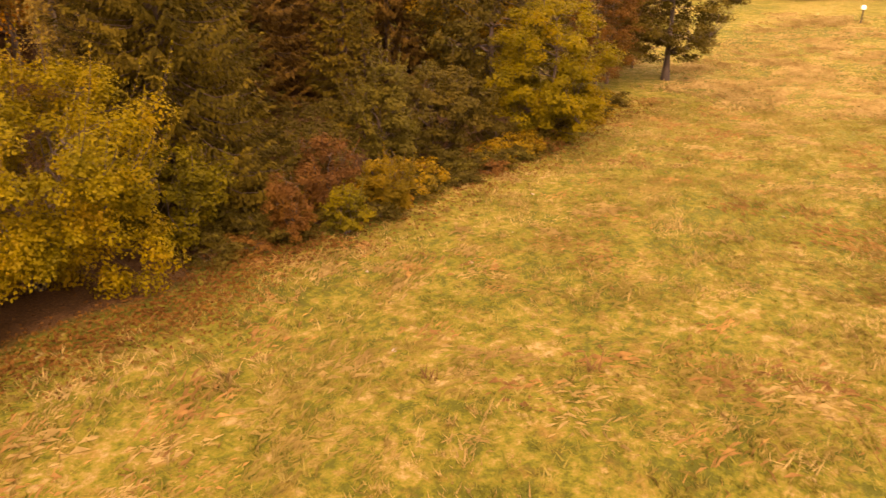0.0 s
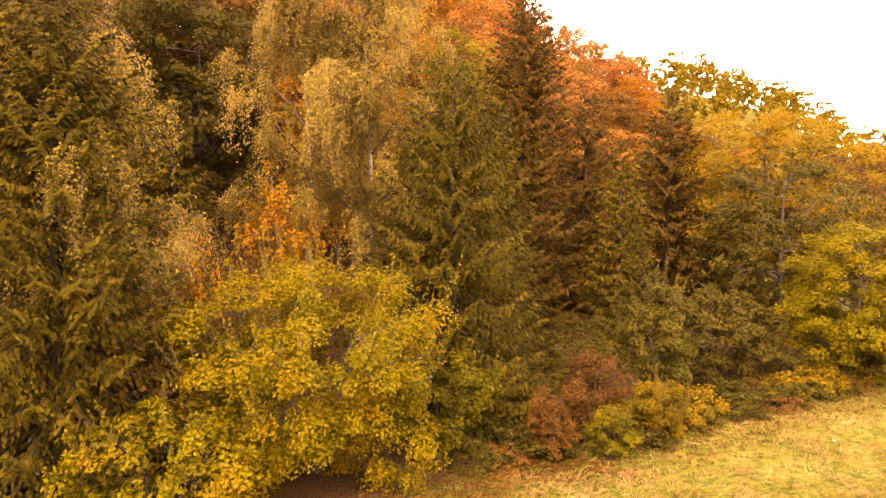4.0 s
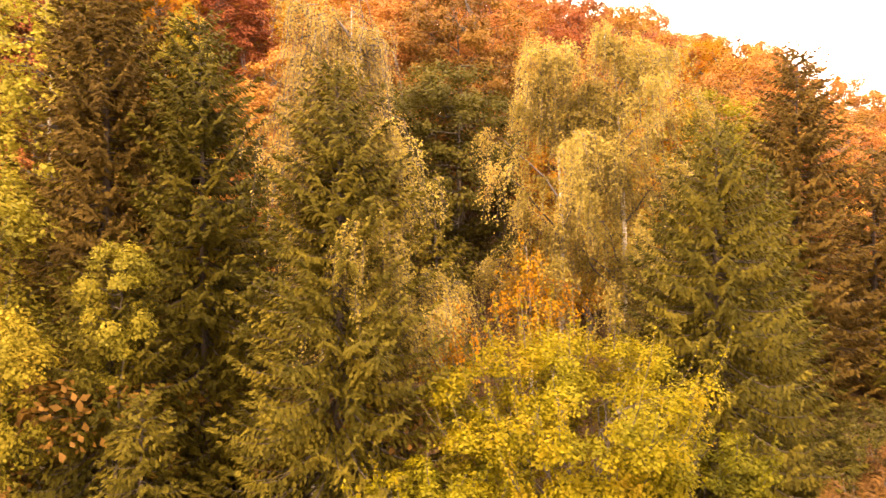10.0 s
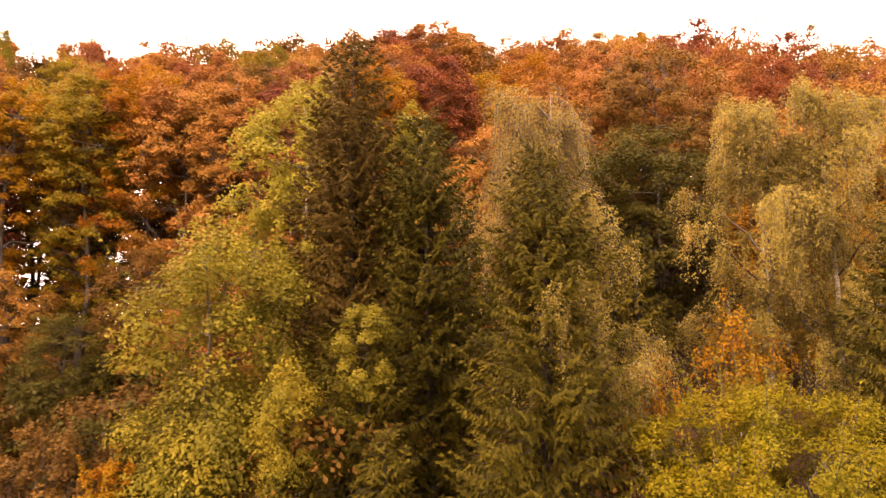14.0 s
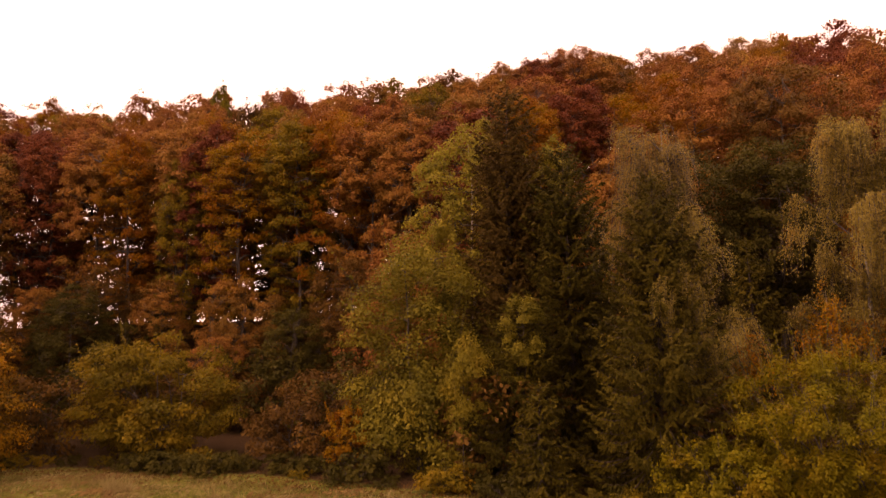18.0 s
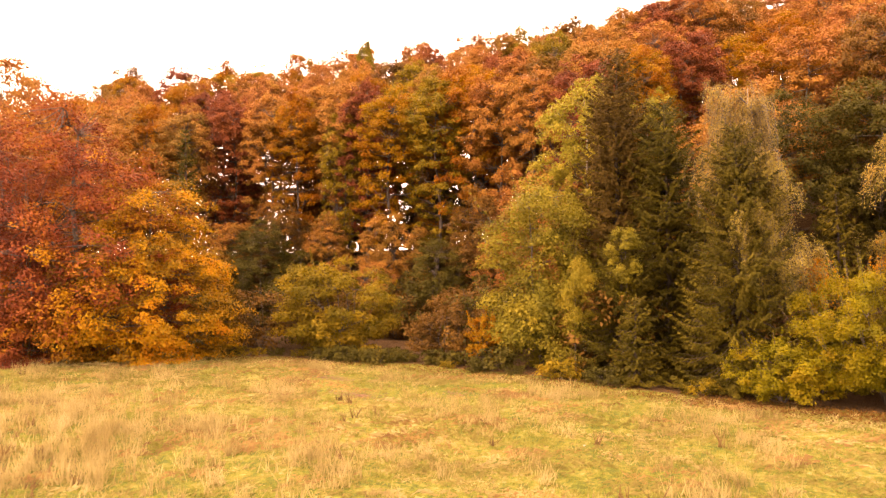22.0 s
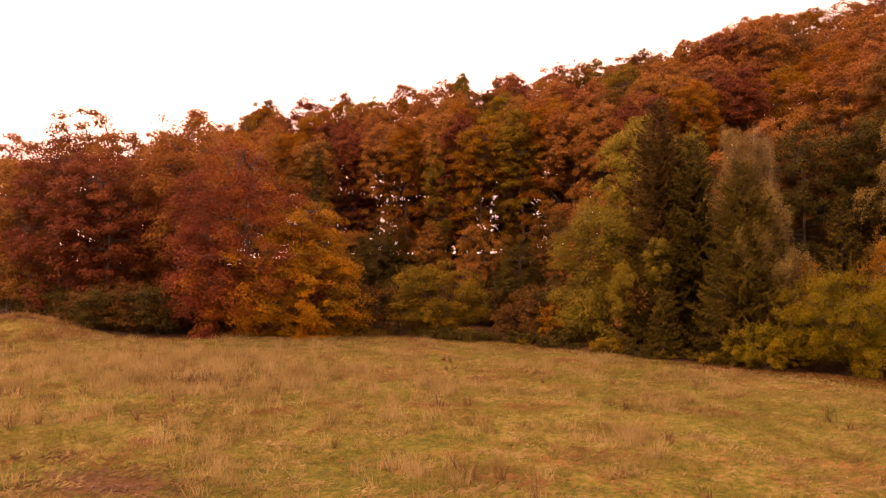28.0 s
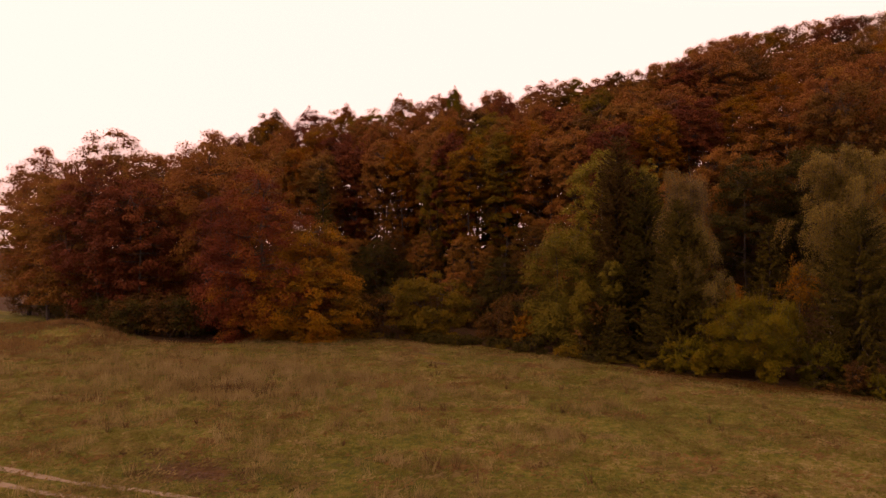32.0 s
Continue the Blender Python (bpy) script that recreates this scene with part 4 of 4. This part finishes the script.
for px, py, s in ((22.6, 31.0, 0.62), (27.2, 37.5, 0.8), (33.0, 30.5, 0.55)):
    again(sp, px, py, px * 41, s, 1.0, "young dark spruce in the shade of taller ones")
# far woods: crowns on the hill across the valley and along the brow, past counting
wood_v, wood_f, count = [], [], 0
for k in range(900):
    px, py = rng.uniform(150, 400), rng.uniform(-40, 290)
    if not room(px, py, 11):
        continue
    v, f = broadleaf(R(1000 + count % 5), 14 + 5 * rng.random(), 6.0, 0.5, 46, 8, 1.7, 0.5, 0.2, spread=0.24, limb_n=3)[2]
    wood_v.append(v + np.array([px, py, float(height(px, py))])); wood_f.append(f); count += 1
tagged(new("far_wood", quad_mesh("far_wood", *joined(list(zip(wood_v, wood_f))), M_YELGREEN)), "hazy wooded hillside far across the meadow", "wood", kind="stuff")


# ---- meadow grass ----
def grass(name, pts, tall, blades, mat, rng, wide=0.045, lean=0.9, clump=0.11):
    n = len(pts)
    c = np.repeat(pts, blades, 0) + np.concatenate([rng.normal(size=(n * blades, 2)) * clump, np.zeros((n * blades, 1))], 1)
    hgt = np.repeat(tall, blades) * (0.5 + 0.8 * rng.random(n * blades))
    a = rng.random(n * blades) * 6.283
    sd = np.stack([np.cos(a), np.sin(a), 0 * a], 1) * wide * (0.5 + rng.random(n * blades))[:, None]
    tip = c + np.stack([rng.normal(size=n * blades) * lean * hgt, rng.normal(size=n * blades) * lean * hgt, hgt], 1)
    v = np.stack([c - sd, c + sd, tip], 1).reshape(-1, 3)
    return quad_mesh(name, v, np.arange(len(v)).reshape(-1, 3), mat)


rng = R(7)


def scatter(n, x0, x1, y0, y1, keep):
    x, y = rng.uniform(x0, x1, n), rng.uniform(y0, y1, n)
    ok = (y < forest_edge(x) - 0.3) & (rng.random(n) < keep(x, y)) & (rng.random(n) > 1.25 * bare_soil(x, y))
    x, y = x[ok], y[ok]
    return np.stack([x, y, height(x, y) - 0.02], 1)


def patch(x, y, s, seed):
    """Soft patches from 0 to 1."""
    q = np.sin(x * s + 1.7 * np.sin(y * s * 0.83 + seed)) + np.sin(y * s * 1.21 + 1.3 * np.sin(x * s * 0.71 + seed * 2)) + 0.6 * np.sin((x + y) * s * 2.3 + seed)
    return ss(q, -0.6, 1.4)


def tussocks(name, pts, long, blades, mat, rng, wide=0.010, spread=0.45, rise=0.34):
    """Tufts of long grass laid over by wind and trampling, each combed its own way."""
    n = len(pts)
    way = 1.2 * np.sin(pts[:, 0] * 0.23 + 1.1 * np.sin(pts[:, 1] * 0.31)) + 0.9 * np.cos(pts[:, 1] * 0.27) + 0.7 * rng.normal(size=n)
    size = np.repeat(0.6 + 0.9 * rng.random(n), blades)
    m = n * blades
    a = np.repeat(way, blades) + rng.normal(size=m) * 0.55
    u, v = np.stack([np.cos(a), np.sin(a), 0 * a], 1), np.stack([-np.sin(a), np.cos(a), 0 * a], 1)
    c = np.repeat(pts, blades, 0) + u * (rng.normal(size=m) * spread * 1.3 * size)[:, None] + v * (rng.normal(size=m) * spread * 0.7 * size)[:, None]
    ln = np.repeat(long, blades) * (0.5 + 0.8 * rng.random(m)) * size
    sd = v * (wide * (0.5 + rng.random(m)))[:, None]
    up = np.array([0, 0, 1.0])
    mid = c + u * (0.35 * ln)[:, None] + up * (rise * ln * (0.6 + 0.5 * rng.random(m)))[:, None]
    tip = c + u * (0.9 * ln)[:, None] + up * (rise * ln * (0.3 + 0.9 * rng.random(m)))[:, None]
    q = np.stack([c - sd, c + sd, mid + sd * 0.8, tip], 1).reshape(-1, 3)
    return quad_mesh(name, q, np.arange(4 * m).reshape(-1, 4), mat)


p = scatter(110000, -64, 62, -32, 26, lambda x, y: 0.3 + 0.7 * patch(x, y, 0.9, 1))
tagged(new("meadow_grass", grass("meadow_grass", p, 0.09 + 0.12 * rng.random(len(p)), 4, M_GRASS, rng, 0.03, 0.8)), "short grazed grass, green and straw-coloured", "grass", kind="stuff")
p = scatter(30000, -64, 62, -32, 26, lambda x, y: 0.8 * patch(x, y, 0.7, 4) ** 3 + 0.4 * np.exp(-((x + 30) / 13) ** 2 - ((y + 4) / 9) ** 2) + 0.35 * (y > forest_edge(x) - 3))
tagged(new("dry_grass", grass("dry_grass", p, 0.14 + 0.2 * rng.random(len(p)), 7, M_STRAW, rng, 0.026, 0.6)), "tufts of pale dry uncut grass", "grass", kind="stuff")
p = scatter(19000, -64, -6, -22, 12, lambda x, y: np.exp(-((x + 32) / 13) ** 2 - ((y + 5) / 8) ** 2) * (0.15 + 0.85 * patch(x, y, 0.8, 2)))
tagged(new("tall_dry_grass", grass("tall_dry_grass", p, 0.5 + 0.5 * rng.random(len(p)), 8, M_STRAW, rng, 0.032, 0.25, 0.16)), "tall brown-tipped dry grass in a rank patch", "grass", kind="stuff")
p = scatter(6500, -64, 6, -32, 22, lambda x, y: 0.03 + 0.5 * patch(x, y, 0.5, 21) ** 3)
tagged(new("grass_plumes", grass("grass_plumes", p, 0.45 + 0.4 * rng.random(len(p)), 26, M_STRAW, rng, 0.022, 0.35, 0.22)), "pale upright plumes of seeding grass", "grass", kind="stuff")
p = scatter(7500, -60, 20, -32, 14, lambda x, y: 0.95 * np.exp(-((x + 27) / 5.5) ** 2 - ((y + 7.2) / 2.6) ** 2) + 0.7 * np.exp(-((x + 32) / 1.5) ** 2 - ((y + 17) / 1.2) ** 2) + 0.5 * np.exp(-((x - 1) / 1.2) ** 2 - ((y + 15) / 0.8) ** 2) + 0.05 * patch(x, y, 0.6, 7) ** 4)
tagged(new("weed_stalks", grass("weed_stalks", p, 0.4 + 0.5 * rng.random(len(p)), 11, M_STALK, rng, 0.03, 0.35)), "dark brown withered weed stalks in clumps", "weeds", kind="stuff")
p = scatter(5600, -62, 62, -32, 25, lambda x, y: 0.15 + 0.85 * patch(x, y, 0.55, 9))
tagged(new("grass_tussocks", tussocks("grass_tussocks", p, 0.2 + 0.14 * rng.random(len(p)), 46, M_TUFT, rng, 0.013)), "rough straw-coloured tussocks left by grazing", "grass", kind="stuff")
p = scatter(2600, -62, 62, -32, 25, lambda x, y: 0.05 + 0.95 * patch(x, y, 0.5, 17) ** 2)
tagged(new("straw_tussocks", tussocks("straw_tussocks", p, 0.22 + 0.16 * rng.random(len(p)), 44, M_STRAW, rng, 0.009, 0.3)), "pale bleached tussocks of dead grass", "grass", kind="stuff")
p = scatter(5200, 60, 125, -22, 27, lambda x, y: 0.2 + 0.8 * patch(x, y, 0.4, 5))
tagged(new("brow_grass", tussocks("brow_grass", p, 0.4 + 0.3 * rng.random(len(p)), 16, M_STRAW, rng, 0.03, 0.6)), "straw-coloured uncut grass on the brow", "grass", kind="stuff")
p = scatter(5200, -96, -60, -22, 9, lambda x, y: 0.3 + 0.7 * patch(x, y, 0.5, 8))
tagged(new("mound_grass", grass("mound_grass", p, 0.3 + 0.4 * rng.random(len(p)), 14, M_WEED, rng, 0.035, 0.5, 0.3)), "brown uncut grass over a low mound", "grass", kind="stuff")
p = scatter(3400, -62, 62, -32, 25, lambda x, y: (0.1 + 0.9 * patch(x, y, 0.4, 13)) * np.where(x < -10, 1.0, 0.5))
tagged(new("russet_tussocks", tussocks("russet_tussocks", p, 0.24 + 0.14 * rng.random(len(p)), 50, M_WEED, rng)), "russet withered tufts in the turf", "grass", kind="stuff")

soil_x, soil_y = -9.5 + 2.4 * rng.normal(size=90), -23.7 + 1.2 * rng.normal(size=90)
p = np.stack([soil_x, soil_y, height(soil_x, soil_y) - 0.02], 1)
tagged(new("trampled_tufts", tussocks("trampled_tufts", p, 0.22 + 0.1 * rng.random(len(p)), 40, M_STALK, rng, 0.016, 0.3, 0.25)), "russet trampled tufts on bare soil", "grass", kind="stuff")

# fallen leaves along the edge and under the hazels
fx = np.where(rng.random(24000) < 0.3, rng.uniform(0, 20, 24000), rng.uniform(-60, 60, 24000))
fy = forest_edge(fx) + rng.normal(size=24000) * 1.1 - 0.1
near = (np.abs(fx + 52) < 9) | (rng.random(24000) < 0.8)
fx, fy = fx[near], fy[near]
fc = np.stack([fx, fy, height(fx, fy) + 0.05 + 0.05 * rng.random(len(fx))], 1)
fd = np.stack([rng.normal(size=len(fx)), rng.normal(size=len(fx)), 0.25 * rng.normal(size=len(fx))], 1)
tagged(new("fallen_leaves", quad_mesh("fallen_leaves", *leaf_cards(fc, fd, 0.09 + 0.07 * rng.random(len(fx)), rng, 0.7, 0.05), M_RUSSET)), "fallen orange and brown leaves along the wood's edge", "leaves", kind="stuff")


# ---- wheel tracks, bare soil and stones ----
def wheel_track(x0, y0, slope, x1, wide):
    xs = np.arange(x0, x1, 0.5)
    yc = y0 + (xs + 18.4) * slope + 0.25 * np.sin(xs * 0.21)
    w = wide * (0.75 + 0.25 * np.sin(xs * 1.7) * np.sin(xs * 0.63 + 1))
    rows = np.stack([np.stack([xs, yc + w * k, height(xs, yc) + (0.015 if abs(k) > 0.9 else 0.03)], 1) for k in (-1, -0.4, 0.4, 1)], 1)
    n = len(xs)
    i = (np.arange(n - 1)[:, None] * 4 + np.arange(3)).ravel()
    return quad_mesh("wheel_rut", rows.reshape(-1, 3), np.stack([i, i + 4, i + 5, i + 1], 1), M_TRACK, True)


M_TRACK = bark_material("pale_trodden_soil", (0.09, 0.066, 0.034), (0.20, 0.155, 0.088), 3.0, 1.0)
track = empty("farm_track", pose(0, 0, 0), "pale rutted farm track across the meadow", "track", kind="structure")
part("wheel_rut", wheel_track(-60, -29.7, 0.27, -4, 0.34), track)
part("wheel_rut", wheel_track(-60, -31.4, 0.27, -6, 0.30), track)


def lump(rng, size):
    bm = bmesh.new()
    bmesh.ops.create_icosphere(bm, subdivisions=1, radius=size)
    for v in bm.verts:
        v.co = Vector((v.co.x * 1.2, v.co.y, v.co.z * 0.55)) * (0.75 + 0.5 * rng.random())
    return bm


stone_at = [(24.9, 15.1), (33.5, 6.2), (28.0, 12.0), (21.0, 14.6), (-46.5, 24.2), (-3.0, 8.0), (14.0, 12.6), (38.0, 11.0), (-30.5, 9.5), (18.0, 17.2), (30.0, 17.0)]
m_stone = bark_material("pale_field_stone", (0.10, 0.085, 0.065), (0.25, 0.22, 0.17), 5.0, 1.0)
for x, y in stone_at:
    bm = lump(rng, 0.05 + 0.05 * rng.random())
    me = bpy.data.meshes.new("stone"); bm.to_mesh(me); bm.free(); me.materials.append(m_stone)
    ob = new("stone", me)
    ob.matrix_world = pose(x, y, float(height(x, y)) + 0.02, 0, 0, rng.random() * 360)
    tagged(ob, "pale field stone lying in the turf", "stone", "stones in the meadow")
cv, cf = [], []
for k in range(300):
    spots = ((-9.5, -23.7, 3.0, 1.4), (-19, 14, 2.6, 1.0), (-25, 19, 3.0, 0.8), (-14, 17, 1.8, 0.7))
    cx, cy, sx, sy = spots[0] if k < 150 else spots[1 + k % 3]
    x, y = cx + rng.normal() * sx * 0.6, cy + rng.normal() * sy * 0.6
    q = np.array([[1, 0, 0], [0, 1, 0], [-1, 0, 0], [0, -1, 0], [0, 0, 0.7], [0, 0, -0.3]]) * (0.03 + 0.06 * rng.random()) * (0.7 + 0.6 * rng.random((6, 1)))
    cv.append(q + np.array([x, y, float(height(x, y)) + 0.02]))
    cf.append(np.array([[0, 1, 4], [1, 2, 4], [2, 3, 4], [3, 0, 4], [1, 0, 5], [2, 1, 5], [3, 2, 5], [0, 3, 5]]))
M_SOIL = bark_material("trodden_brown_soil", (0.05, 0.025, 0.014), (0.14, 0.075, 0.042), 5.0, 1.0)
tagged(new("soil_clods", quad_mesh("soil_clods", *joined(list(zip(cv, cf))), M_SOIL)), "crumbled brown clods on trodden bare patches", "soil", kind="stuff")

# ---- a white marker post on the brow of the meadow ----
post = empty("marker_post", pose(118, 14, float(height(118, 14))), "white-topped marker post on the brow of the meadow", "post")
bm = bmesh.new()
bmesh.ops.create_cone(bm, cap_ends=True, segments=10, radius1=0.09, radius2=0.08, depth=1.9, matrix=pose(0, 0, 0.9))
me = bpy.data.meshes.new("post"); bm.to_mesh(me); bm.free(); me.materials.append(M_BARK)
part("pole", me, post)
bm = bmesh.new()
bmesh.ops.create_cube(bm, size=1, matrix=pose(0, 0, 2.1) @ Matrix.Diagonal((0.5, 0.5, 0.55, 1)))
bmesh.ops.bevel(bm, geom=bm.edges[:], offset=0.04, segments=1, affect="EDGES")
me = bpy.data.meshes.new("cap"); bm.to_mesh(me); bm.free()
m_white, n_, l_ = material("white_paint")
p_, o_ = n_.new("ShaderNodeBsdfPrincipled"), n_.new("ShaderNodeOutputMaterial")
p_.inputs["Base Color"].default_value = (0.75, 0.73, 0.68, 1)
l_.new(p_.outputs[0], o_.inputs["Surface"])
me.materials.append(m_white)
part("cap", me, post, "white painted cap")
